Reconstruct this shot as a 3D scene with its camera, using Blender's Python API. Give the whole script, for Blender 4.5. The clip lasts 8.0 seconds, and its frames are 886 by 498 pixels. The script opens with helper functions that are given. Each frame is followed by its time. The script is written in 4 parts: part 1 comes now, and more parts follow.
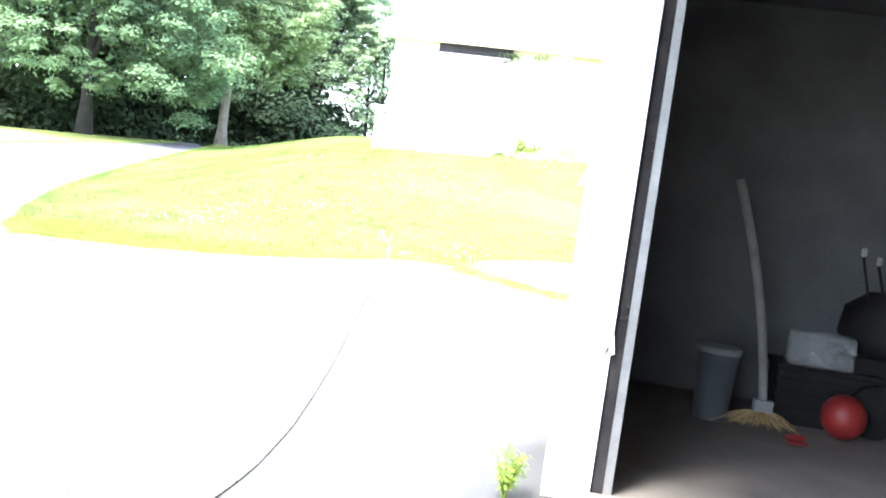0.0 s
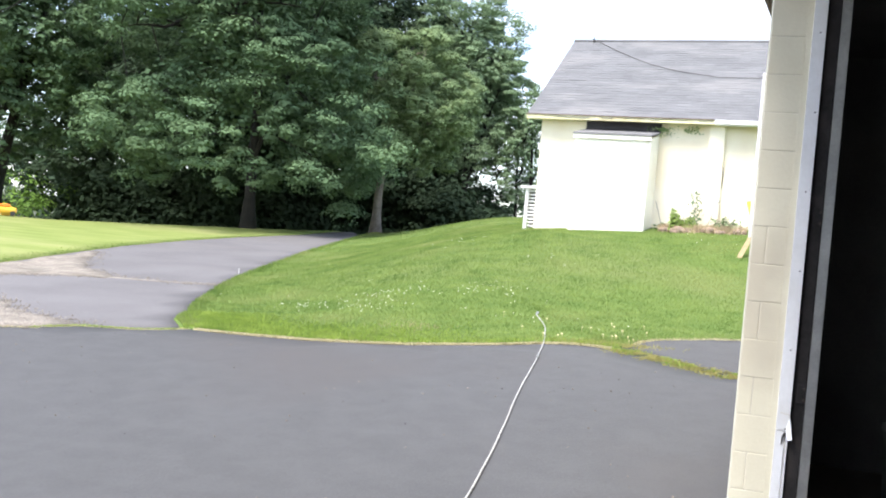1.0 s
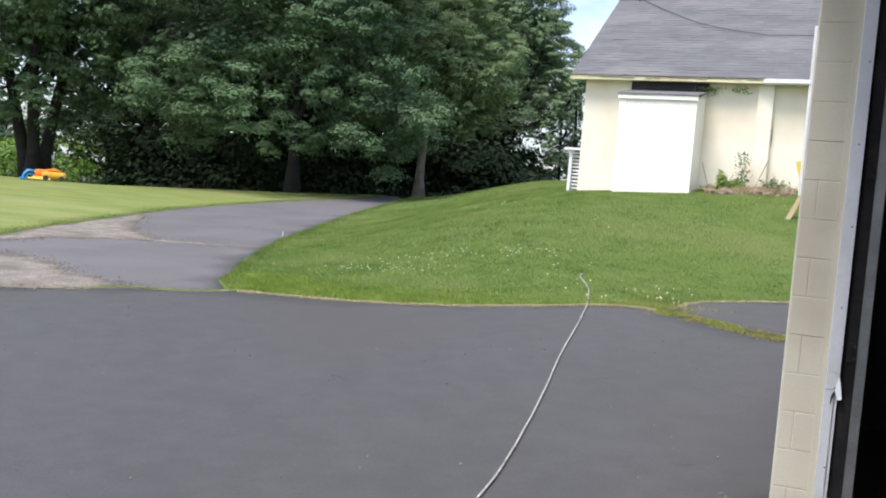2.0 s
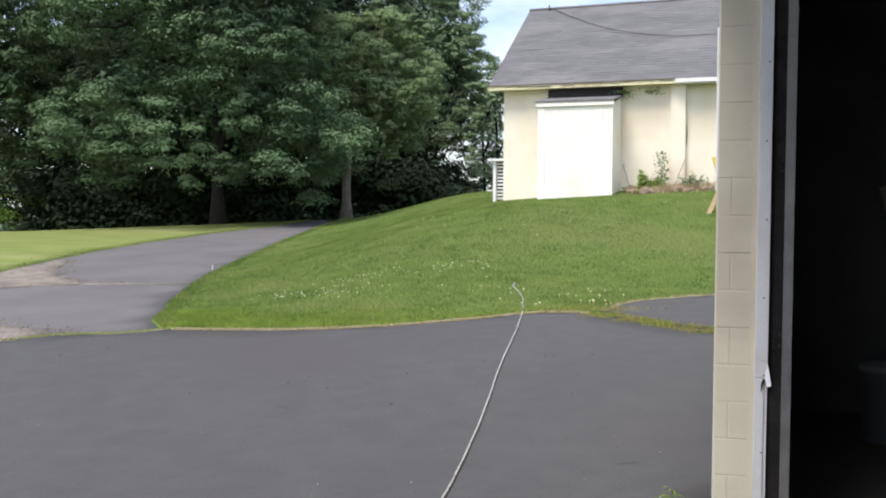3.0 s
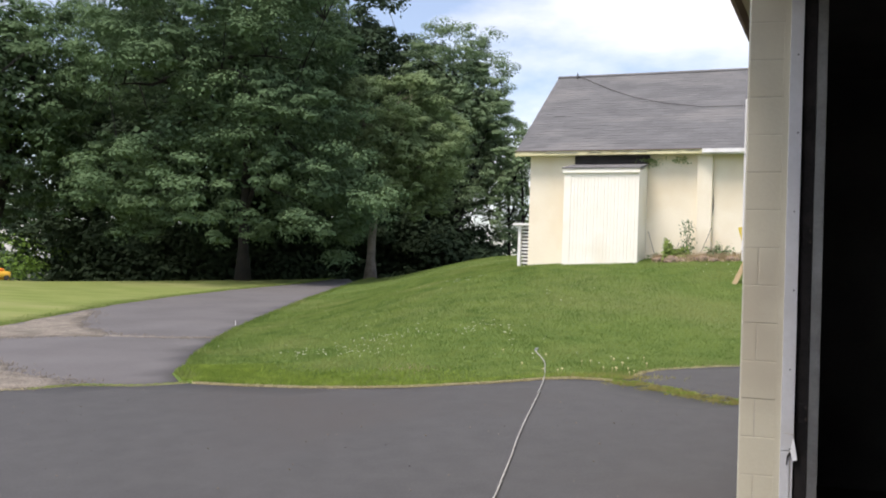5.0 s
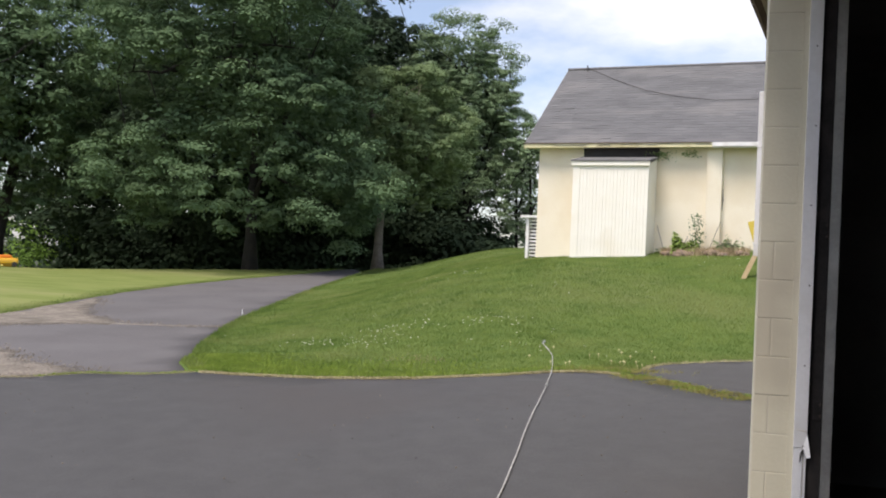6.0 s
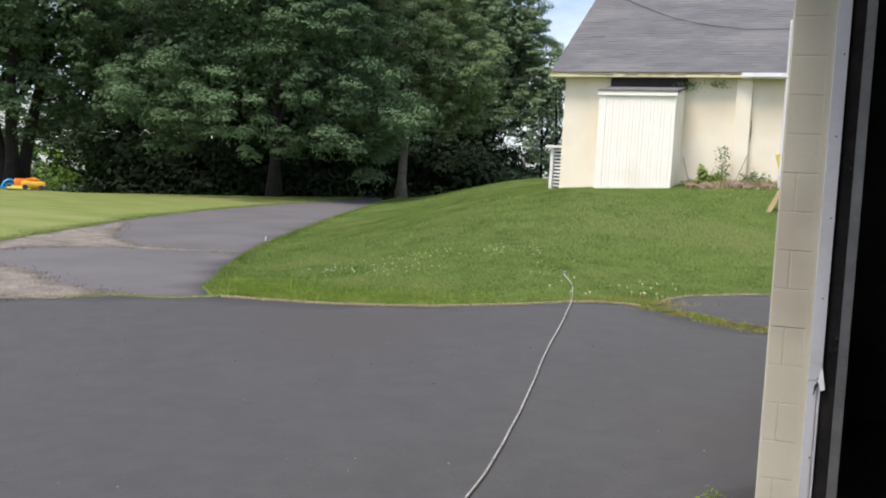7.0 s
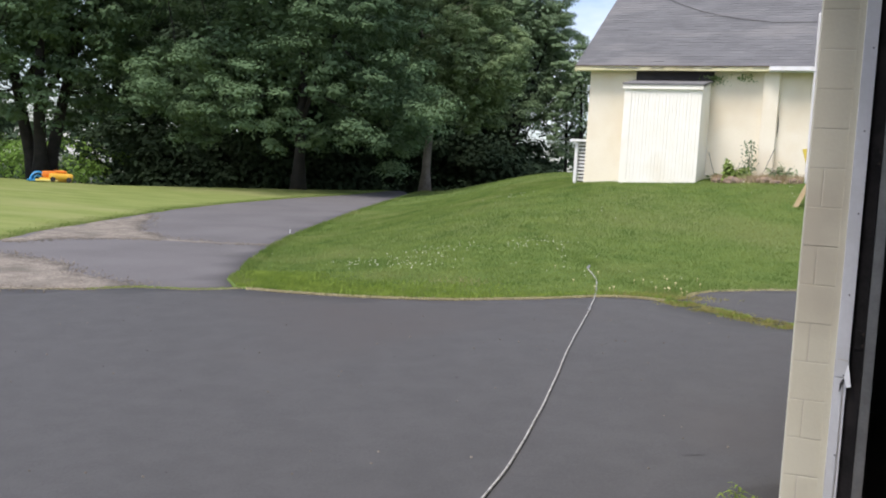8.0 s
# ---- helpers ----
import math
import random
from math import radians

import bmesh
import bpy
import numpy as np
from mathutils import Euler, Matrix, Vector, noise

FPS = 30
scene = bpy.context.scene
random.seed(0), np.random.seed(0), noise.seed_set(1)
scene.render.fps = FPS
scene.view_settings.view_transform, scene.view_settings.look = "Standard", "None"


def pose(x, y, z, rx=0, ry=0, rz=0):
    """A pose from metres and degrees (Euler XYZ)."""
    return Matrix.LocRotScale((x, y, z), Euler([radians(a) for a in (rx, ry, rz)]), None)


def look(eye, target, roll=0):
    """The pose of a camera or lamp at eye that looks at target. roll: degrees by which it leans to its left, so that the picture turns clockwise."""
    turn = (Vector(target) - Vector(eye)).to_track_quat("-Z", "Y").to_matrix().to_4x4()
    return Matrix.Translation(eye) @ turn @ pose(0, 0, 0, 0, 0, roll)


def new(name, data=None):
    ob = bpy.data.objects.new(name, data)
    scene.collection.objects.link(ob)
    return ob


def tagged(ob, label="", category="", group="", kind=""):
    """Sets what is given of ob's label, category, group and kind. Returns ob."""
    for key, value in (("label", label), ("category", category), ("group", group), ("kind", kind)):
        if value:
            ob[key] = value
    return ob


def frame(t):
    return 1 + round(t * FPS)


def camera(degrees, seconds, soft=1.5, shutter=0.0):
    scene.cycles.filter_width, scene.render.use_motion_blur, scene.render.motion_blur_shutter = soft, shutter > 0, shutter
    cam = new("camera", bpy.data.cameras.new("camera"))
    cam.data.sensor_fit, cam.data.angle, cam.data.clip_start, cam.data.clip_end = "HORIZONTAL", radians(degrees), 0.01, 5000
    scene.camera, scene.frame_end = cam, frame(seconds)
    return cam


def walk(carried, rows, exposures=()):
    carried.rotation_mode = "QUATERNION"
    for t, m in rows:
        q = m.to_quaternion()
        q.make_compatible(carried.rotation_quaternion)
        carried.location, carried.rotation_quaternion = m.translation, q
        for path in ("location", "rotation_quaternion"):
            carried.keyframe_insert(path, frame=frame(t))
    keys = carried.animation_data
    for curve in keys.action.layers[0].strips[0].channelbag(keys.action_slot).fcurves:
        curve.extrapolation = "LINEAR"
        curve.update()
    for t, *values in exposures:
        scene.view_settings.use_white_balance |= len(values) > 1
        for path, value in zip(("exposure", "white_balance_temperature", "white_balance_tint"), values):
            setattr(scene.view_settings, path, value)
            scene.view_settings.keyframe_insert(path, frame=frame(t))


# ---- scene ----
cam = camera(49.0, 8.0, soft=1.95)
PATH = [
    (0, (-0.233, -0.46, 1.711), (-0.477, 1.518, 1.539), 7.7),
    (0.2, (-0.215, -0.47, 1.738), (-0.56, 1.495, 1.605), 8.4),
    (0.5, (-0.165, -0.352, 1.723), (-0.653, 1.584, 1.62), 8.7),
    (0.7, (-0.163, -0.331, 1.731), (-0.669, 1.603, 1.655), 7.5),
    (1, (-0.262, -0.431, 1.752), (-0.829, 1.486, 1.707), 4.9),
    (1.2, (-0.263, -0.396, 1.723), (-0.9, 1.499, 1.673), 4.3),
    (2.3, (-0.262, -0.362, 1.693), (-0.904, 1.527, 1.543), 4.6),
    (2.5, (-0.247, -0.374, 1.672), (-0.868, 1.521, 1.522), 2.8),
    (2.8, (-0.228, -0.416, 1.702), (-0.776, 1.503, 1.568), 0.7),
    (3, (-0.246, -0.443, 1.735), (-0.759, 1.489, 1.65), 0.3),
    (3.3, (-0.248, -0.458, 1.721), (-0.776, 1.47, 1.67), 1.3),
    (3.5, (-0.25, -0.458, 1.713), (-0.775, 1.472, 1.688), 2.1),
    (3.8, (-0.252, -0.471, 1.715), (-0.791, 1.455, 1.7), 3.2),
    (4, (-0.256, -0.472, 1.715), (-0.823, 1.446, 1.712), 3.1),
    (4.2, (-0.255, -0.47, 1.713), (-0.847, 1.44, 1.718), 2.4),
    (5.3, (-0.24, -0.422, 1.727), (-0.788, 1.501, 1.776), 2.1),
    (5.5, (-0.22, -0.361, 1.715), (-0.757, 1.566, 1.741), 3.6),
    (5.8, (-0.264, -0.383, 1.727), (-0.778, 1.549, 1.784), 2.2),
    (6, (-0.288, -0.397, 1.721), (-0.863, 1.519, 1.746), 2.6),
    (6.3, (-0.269, -0.359, 1.683), (-0.896, 1.54, 1.654), 3.2),
    (6.5, (-0.249, -0.333, 1.697), (-0.88, 1.563, 1.622), 2.3),
    (6.8, (-0.24, -0.361, 1.71), (-0.853, 1.54, 1.605), 2.9),
    (7, (-0.255, -0.368, 1.709), (-0.869, 1.531, 1.587), 3.4),
    (7.3, (-0.269, -0.366, 1.702), (-0.93, 1.514, 1.53), 3.8),
    (7.5, (-0.264, -0.348, 1.7), (-0.938, 1.526, 1.523), 3.3),
    (7.8, (-0.256, -0.35, 1.706), (-0.918, 1.531, 1.55), 2.9),
    (8, (-0.253, -0.369, 1.71), (-0.912, 1.514, 1.572), 3.6),
]
walk(cam, [(t, look(eye, target, roll)) for t, eye, target, roll in PATH],
     exposures=[(0.0, 3.45, 6000, 11), (0.1, 3.10, 6000, 11), (0.2, 2.80, 6050, 11), (0.3, 2.50, 6100, 11), (0.5, 2.20, 6250, 12), (0.8, 1.65, 6250, 11), (1.0, 1.50, 6300, 13), (1.2, 1.26, 6300, 13),
                (2.3, 0.66, 6200, 15), (3.0, 0.60, 6400, 15), (3.5, 0.64, 6500, 15), (4.0, 0.58, 6700, 16), (5.3, 0.41, 6700, 16), (6.5, 0.32, 6750, 16), (7.0, 0.40, 6500, 15), (8.0, 0.43, 6400, 16)])

# ---- sky and sun: bright broken overcast ----
world = bpy.data.worlds.new("world")
scene.world = world
world.use_nodes = True
wn, wl = world.node_tree.nodes, world.node_tree.links
wn.clear()
w_out = wn.new("ShaderNodeOutputWorld")
w_bg = wn.new("ShaderNodeBackground")
w_sky = wn.new("ShaderNodeTexSky")
w_sky.sky_type, w_sky.sun_disc = "NISHITA", False
w_sky.sun_elevation, w_sky.sun_rotation = radians(60), radians(204)
w_sky.dust_density, w_sky.ozone_density = 1.5, 2.0
w_co = wn.new("ShaderNodeTexCoord")
w_map = wn.new("ShaderNodeMapping")
w_map.inputs["Scale"].default_value = (1.0, 1.0, 2.6)
w_noise = wn.new("ShaderNodeTexNoise")
w_noise.inputs["Scale"].default_value = 2.4
w_noise.inputs["Detail"].default_value = 7
w_noise.inputs["Roughness"].default_value = 0.55
w_ramp = wn.new("ShaderNodeValToRGB")
w_ramp.color_ramp.elements[0].position, w_ramp.color_ramp.elements[1].position = 0.46, 0.68
w_ramp.color_ramp.elements[0].color = (0.1, 0.1, 0.1, 1)
w_cloud = wn.new("ShaderNodeRGB")
w_cloud.outputs[0].default_value = (7.0, 7.1, 7.3, 1)
w_mix = wn.new("ShaderNodeMix")
w_mix.data_type = "RGBA"
wl.new(w_co.outputs["Generated"], w_map.inputs["Vector"])
wl.new(w_map.outputs[0], w_noise.inputs["Vector"])
wl.new(w_noise.outputs[0], w_ramp.inputs[0])
wl.new(w_ramp.outputs[0], w_mix.inputs["Factor"])
wl.new(w_sky.outputs[0], w_mix.inputs["A"])
wl.new(w_cloud.outputs[0], w_mix.inputs["B"])
wl.new(w_mix.outputs["Result"], w_bg.inputs["Color"])
w_bg.inputs["Strength"].default_value = 0.15
wl.new(w_bg.outputs[0], w_out.inputs[0])

sun = new("sun", bpy.data.lights.new("sun", "SUN"))
sun.data.energy, sun.data.angle, sun.data.color = 2.75, radians(25), (1.0, 0.95, 0.87)
sun.matrix_world = look((-8.5, -18.5, 36), (0, 0, 0))

# ---- materials ----
def surf(name, c1, c2, scale=4.0, rough=0.8, bump=0.0, fine=60.0, metal=0.0, spread=0.25, island=0.0, c3=None, big=0.6, spec=0.5, fine_relief=False, stretch=(1, 1, 1)):
    """Two colours mixed by coarse and fine noise, a third in large worn patches, with fine relief."""
    m = bpy.data.materials.new(name)
    m.use_nodes = True
    n, l = m.node_tree.nodes, m.node_tree.links
    b = n["Principled BSDF"]
    co = n.new("ShaderNodeTexCoord")
    squeeze = n.new("ShaderNodeMapping")
    squeeze.inputs["Scale"].default_value = stretch
    l.new(co.outputs["Object"], squeeze.inputs["Vector"])
    def noise_tex(s, detail=5):
        t = n.new("ShaderNodeTexNoise")
        t.inputs["Scale"].default_value, t.inputs["Detail"].default_value = s, detail
        l.new(squeeze.outputs[0], t.inputs["Vector"])
        return t
    coarse, grain = noise_tex(scale), noise_tex(fine, 3)
    add = n.new("ShaderNodeMath")
    add.operation = "MULTIPLY_ADD"
    add.inputs[1].default_value = spread * 2
    l.new(grain.outputs[0], add.inputs[0])
    l.new(coarse.outputs[0], add.inputs[2])
    ramp = n.new("ShaderNodeMapRange")
    ramp.inputs[1].default_value, ramp.inputs[2].default_value = 0.3 + spread, 0.7 + spread
    l.new(add.outputs[0], ramp.inputs[0])
    mix = n.new("ShaderNodeMix")
    mix.data_type = "RGBA"
    mix.inputs["A"].default_value, mix.inputs["B"].default_value = (*c1, 1), (*c2, 1)
    l.new(ramp.outputs[0], mix.inputs["Factor"])
    col = mix.outputs["Result"]
    if c3:
        patch = noise_tex(big, 6)
        r2 = n.new("ShaderNodeMapRange")
        r2.inputs[1].default_value, r2.inputs[2].default_value = 0.5, 0.68
        l.new(patch.outputs[0], r2.inputs[0])
        mix2 = n.new("ShaderNodeMix")
        mix2.data_type = "RGBA"
        mix2.inputs["B"].default_value = (*c3, 1)
        l.new(col, mix2.inputs["A"])
        l.new(r2.outputs[0], mix2.inputs["Factor"])
        col = mix2.outputs["Result"]
    if island:
        geo = n.new("ShaderNodeNewGeometry")
        hsv = n.new("ShaderNodeHueSaturation")
        r3 = n.new("ShaderNodeMapRange")
        r3.inputs[3].default_value, r3.inputs[4].default_value = 1 - island, 1 + island
        l.new(geo.outputs["Random Per Island"], r3.inputs[0])
        l.new(r3.outputs[0], hsv.inputs["Value"])
        l.new(col, hsv.inputs["Color"])
        col = hsv.outputs[0]
    l.new(col, b.inputs["Base Color"])
    b.inputs["Roughness"].default_value, b.inputs["Metallic"].default_value = rough, metal
    b.inputs["Specular IOR Level"].default_value = spec
    if bump:
        bp = n.new("ShaderNodeBump")
        bp.inputs["Strength"].default_value, bp.inputs["Distance"].default_value = bump, 0.02
        l.new(grain.outputs[0] if fine_relief else add.outputs[0], bp.inputs["Height"])
        l.new(bp.outputs[0], b.inputs["Normal"])
    return m


def leaf_material(name, c1, c2, through_share=0.22, vary=0.08, patches=None, scale=0.5):
    m = surf(name, c1, c2, scale, 0.8, 0, 6.0, island=vary, spec=0.06, c3=patches, big=0.55)
    n, l = m.node_tree.nodes, m.node_tree.links
    b, out = n["Principled BSDF"], n["Material Output"]
    t = n.new("ShaderNodeBsdfTranslucent")
    mixer = n.new("ShaderNodeMixShader")
    mixer.inputs[0].default_value = through_share
    l.new(b.inputs["Base Color"].links[0].from_socket, t.inputs["Color"])
    l.new(b.outputs[0], mixer.inputs[1])
    l.new(t.outputs[0], mixer.inputs[2])
    l.new(mixer.outputs[0], out.inputs["Surface"])
    return m


M_ASPHALT = surf("asphalt", (0.060, 0.059, 0.058), (0.077, 0.0755, 0.0745), 3.4, 0.66, 0.16, 60.0, c3=(0.070, 0.064, 0.060), big=0.25, spec=0.34, spread=0.7, fine_relief=True)
M_ASPHALT_OLD = surf("old_asphalt", (0.115, 0.110, 0.110), (0.150, 0.144, 0.145), 0.5, 0.9, 0.3, 40.0, c3=(0.15, 0.142, 0.138), big=0.2, spec=0.15, spread=0.4, fine_relief=True)
M_GRAVEL = surf("gravel", (0.14, 0.12, 0.096), (0.275, 0.242, 0.20), 3.0, 0.95, 0.9, 26.0, c3=(0.13, 0.115, 0.092), big=1.2, spread=0.7)
M_SOIL = surf("soil", (0.06, 0.05, 0.03), (0.05, 0.08, 0.025), 2.0, 0.95, 0.4, 30.0)
M_LAWN = surf("lawn", (0.09, 0.14, 0.035), (0.12, 0.17, 0.045), 1.5, 0.9, 0.7, 45.0, c3=(0.13, 0.165, 0.055), big=0.35, spec=0.1)
M_LAWN_SUN = surf("dry_lawn", (0.145, 0.19, 0.05), (0.215, 0.245, 0.08), 1.6, 0.9, 0.6, 30.0, c3=(0.235, 0.25, 0.10), big=0.5, spec=0.1, stretch=(0.35, 1.2, 1.0))
M_BLADE = leaf_material("grass_blade", (0.115, 0.185, 0.045), (0.235, 0.305, 0.085), 0.3, 0.2, (0.265, 0.305, 0.105), 1.7)
M_BLADE_LIME = leaf_material("lush_grass_blade", (0.19, 0.28, 0.05), (0.31, 0.40, 0.08), 0.3, 0.2, None, 2.5)
M_STRAW = leaf_material("dry_grass_blade", (0.60, 0.53, 0.35), (0.48, 0.43, 0.24), 0.2)
M_BLOCK = surf("cream_block_paint", (0.69, 0.64, 0.485), (0.735, 0.69, 0.535), 2.0, 0.7, 0.1, 60.0, c3=(0.61, 0.555, 0.425), big=1.5, spec=0.3)
M_MORTAR = surf("painted_mortar", (0.56, 0.51, 0.40), (0.6, 0.55, 0.44), 8.0, 0.9, 0.3, 90.0)
M_TRIM = surf("white_trim_paint", (0.74, 0.74, 0.74), (0.82, 0.82, 0.83), 3.0, 0.45, 0.1, 40.0, c3=(0.66, 0.65, 0.62), big=2.0)
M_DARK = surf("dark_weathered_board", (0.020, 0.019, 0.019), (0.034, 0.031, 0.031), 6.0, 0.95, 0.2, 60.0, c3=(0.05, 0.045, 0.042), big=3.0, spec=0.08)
M_STEEL = surf("galvanised_steel", (0.34, 0.34, 0.33), (0.44, 0.44, 0.43), 8.0, 0.42, 0.1, 70.0, metal=0.85)
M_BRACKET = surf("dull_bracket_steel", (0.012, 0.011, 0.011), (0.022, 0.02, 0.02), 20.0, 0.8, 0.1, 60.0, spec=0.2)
M_RUST = surf("rusty_steel", (0.04, 0.032, 0.027), (0.07, 0.055, 0.045), 20.0, 0.8, 0.3, 90.0, metal=0.3)
M_CONCRETE = surf("garage_concrete", (0.17, 0.15, 0.125), (0.24, 0.21, 0.175), 2.0, 0.85, 0.2, 60.0, c3=(0.14, 0.12, 0.10), big=1.0)
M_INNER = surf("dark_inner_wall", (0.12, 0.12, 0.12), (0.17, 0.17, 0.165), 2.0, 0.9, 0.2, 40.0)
M_FASCIA = surf("brown_fascia_paint", (0.10, 0.065, 0.045), (0.15, 0.10, 0.07), 4.0, 0.7, 0.2, 40.0)
M_SOFFIT = surf("cream_soffit_paint", (0.5, 0.45, 0.3), (0.58, 0.52, 0.36), 3.0, 0.7, 0.1, 40.0)
M_BARN = surf("cream_barn_paint", (0.78, 0.71, 0.56), (0.83, 0.77, 0.63), 1.2, 0.75, 0.3, 25.0, c3=(0.74, 0.65, 0.49), big=0.7, spec=0.3)
M_BARN_DOOR = surf("white_board_paint", (0.86, 0.83, 0.73), (0.90, 0.875, 0.79), 2.0, 0.6, 0.12, 40.0, c3=(0.82, 0.77, 0.65), big=0.8)
M_YELLOW_TRIM = surf("yellow_fascia_paint", (0.62, 0.57, 0.33), (0.7, 0.66, 0.43), 2.0, 0.7, 0.2, 30.0, c3=(0.4, 0.35, 0.18), big=1.5)
M_SHINGLE = surf("grey_shingle", (0.112, 0.113, 0.116), (0.146, 0.147, 0.150), 2.2, 0.9, 0.25, 70.0, c3=(0.168, 0.166, 0.164), big=1.1, island=0.07, stretch=(0.35, 1.0, 1.6))
M_TAR_GREY = surf("worn_tar_paper", (0.12, 0.118, 0.118), (0.19, 0.186, 0.184), 3.0, 0.9, 0.2, 30.0)
# near-black colour for the shaded gap over the bay roof
M_EAVE_SHADE = surf("eave_shade", (0.035, 0.034, 0.036), (0.06, 0.058, 0.06), 3.0, 0.85, 0.2, 30.0)
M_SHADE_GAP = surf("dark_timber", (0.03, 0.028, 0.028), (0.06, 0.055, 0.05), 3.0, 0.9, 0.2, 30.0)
M_BARK = surf("bark", (0.14, 0.12, 0.098), (0.26, 0.228, 0.188), 3.0, 0.95, 0.8, 18.0)
# near-black bark: the canopy's shade is put into the colour
M_BARK_SHADED = surf("shaded_bark", (0.012, 0.011, 0.010), (0.028, 0.024, 0.021), 3.0, 0.95, 0.8, 18.0)
M_LEAF_A = leaf_material("maple_leaf", (0.098, 0.160, 0.084), (0.160, 0.240, 0.122), 0.24)
M_LEAF_B = leaf_material("young_maple_leaf", (0.178, 0.250, 0.122), (0.252, 0.335, 0.158), 0.22)
M_LEAF_C = leaf_material("ash_leaf", (0.175, 0.255, 0.14), (0.235, 0.322, 0.18), 0.28)
# leaf colour lowered to carry the shade inside the wood
M_LEAF_SHADED = leaf_material("shaded_woodland_leaf", (0.036, 0.058, 0.034), (0.060, 0.090, 0.050))
M_LEAF_E = leaf_material("bright_bush_leaf", (0.13, 0.23, 0.05), (0.18, 0.29, 0.065))
M_LEAF_OLIVE = leaf_material("olive_weed_leaf", (0.26, 0.245, 0.085), (0.36, 0.33, 0.125))
M_LEAF_F = leaf_material("yellow_green_leaf", (0.20, 0.29, 0.07), (0.27, 0.36, 0.10))
M_HOSE = surf("grey_hose", (0.17, 0.165, 0.155), (0.58, 0.57, 0.53), 26.0, 0.6, 0.2, 90.0, spread=0.1)

# ---- building helpers ----
def part(name, bm, material, parent=None, label="", smooth=False):
    me = bpy.data.meshes.new(name)
    bm.to_mesh(me)
    bm.free()
    me.materials.append(material)
    if smooth:
        me.shade_smooth()
    ob = new(name, me)
    ob.parent = parent
    if label:
        ob["label"] = label
    return ob


def arrays(name, verts, faces, material, parent=None, smooth=False):
    me = bpy.data.meshes.new(name)
    me.from_pydata([tuple(v) for v in verts], [], [tuple(f) for f in faces])
    me.materials.append(material)
    if smooth:
        me.shade_smooth()
    ob = new(name, me)
    ob.parent = parent
    return ob


def thing(name, label, category, at=(0, 0, 0), group="", kind=""):
    ob = new(name)
    ob.empty_display_size = 0.1
    ob.location = at
    return tagged(ob, label, category, group, kind)


def slab(lo, hi, bevel=0.0, m=None, bm=None):
    """A box from corner to corner, bevelled, in a new bmesh or added to one."""
    own = bmesh.new()
    v = [own.verts.new((x, y, z)) for x in (lo[0], hi[0]) for y in (lo[1], hi[1]) for z in (lo[2], hi[2])]
    for f in ((0, 1, 3, 2), (4, 6, 7, 5), (0, 4, 5, 1), (2, 3, 7, 6), (0, 2, 6, 4), (1, 5, 7, 3)):
        own.faces.new([v[i] for i in f])
    if bevel:
        bmesh.ops.bevel(own, geom=own.edges[:], offset=bevel, segments=2, affect="EDGES", profile=0.6)
    if m is not None:
        own.transform(m)
    if bm is None:
        return own
    me = bpy.data.meshes.new("t")
    own.to_mesh(me)
    own.free()
    bm.from_mesh(me)
    bpy.data.meshes.remove(me)
    return bm


def prism(outline, z0, z1):
    """An upright prism over an outline in plan."""
    bm = bmesh.new()
    lo = [bm.verts.new((x, y, z0)) for x, y in outline]
    hi = [bm.verts.new((x, y, z1)) for x, y in outline]
    k = len(outline)
    for i in range(k):
        j = (i + 1) % k
        bm.faces.new((lo[i], lo[j], hi[j], hi[i]))
    bm.faces.new(hi)
    bm.faces.new(lo[::-1])
    bmesh.ops.recalc_face_normals(bm, faces=bm.faces[:])
    return bm


def tube(points, radii, sides=8, bm=None, caps=True):
    """A tapered tube along points."""
    bm = bm or bmesh.new()
    pts = [Vector(p) for p in points]
    rings = []
    side = Vector((1, 0, 0))
    for i, p in enumerate(pts):
        d = (pts[min(i + 1, len(pts) - 1)] - pts[max(i - 1, 0)]).normalized()
        side = side - d * side.dot(d)
        if side.length < 1e-4:
            side = d.orthogonal()
        side.normalize()
        up = d.cross(side)
        r = radii[i] if hasattr(radii, "__len__") else radii
        rings.append([bm.verts.new(p + (side * math.cos(a) + up * math.sin(a)) * r) for a in np.linspace(0, 2 * math.pi, sides, endpoint=False)])
    for a, b in zip(rings, rings[1:]):
        for i in range(sides):
            bm.faces.new((a[i], a[(i + 1) % sides], b[(i + 1) % sides], b[i]))
    if caps:
        bm.faces.new(rings[0][::-1])
        bm.faces.new(rings[-1])
    return bm


def lathe(profile, sides=24):
    bm = bmesh.new()
    rings = [[bm.verts.new((r * math.cos(a), r * math.sin(a), z)) for a in np.linspace(0, 2 * math.pi, sides, endpoint=False)] for r, z in profile]
    for a, b in zip(rings, rings[1:]):
        for i in range(sides):
            bm.faces.new((a[i], a[(i + 1) % sides], b[(i + 1) % sides], b[i]))
    bm.faces.new(rings[0][::-1])
    bm.faces.new(rings[-1])
    return bm

# ---- the lie of the land ----
FRONT = [(-7.16, 11.38), (-6.45, 11.34), (-5.5, 11.37), (-4.8, 11.51), (-4.29, 11.65), (-3.75, 11.94), (-3.2, 12.24), (-2.63, 12.68), (-2.27, 12.8), (-1.88, 12.74), (-1.66, 12.62)]
PAD_TOP = [(-1.44, 13.1), (-1.38, 13.5), (-1.2, 13.78), (-0.82, 14.0), (-0.45, 14.2), (-0.03, 14.32), (2.5, 15.1)]
STRIP = [(-1.66, 12.55), (-1.46, 12.29), (-1.08, 11.88), (-0.73, 11.5), (-0.41, 11.17), (-0.11, 10.88), (1.6, 9.95)]
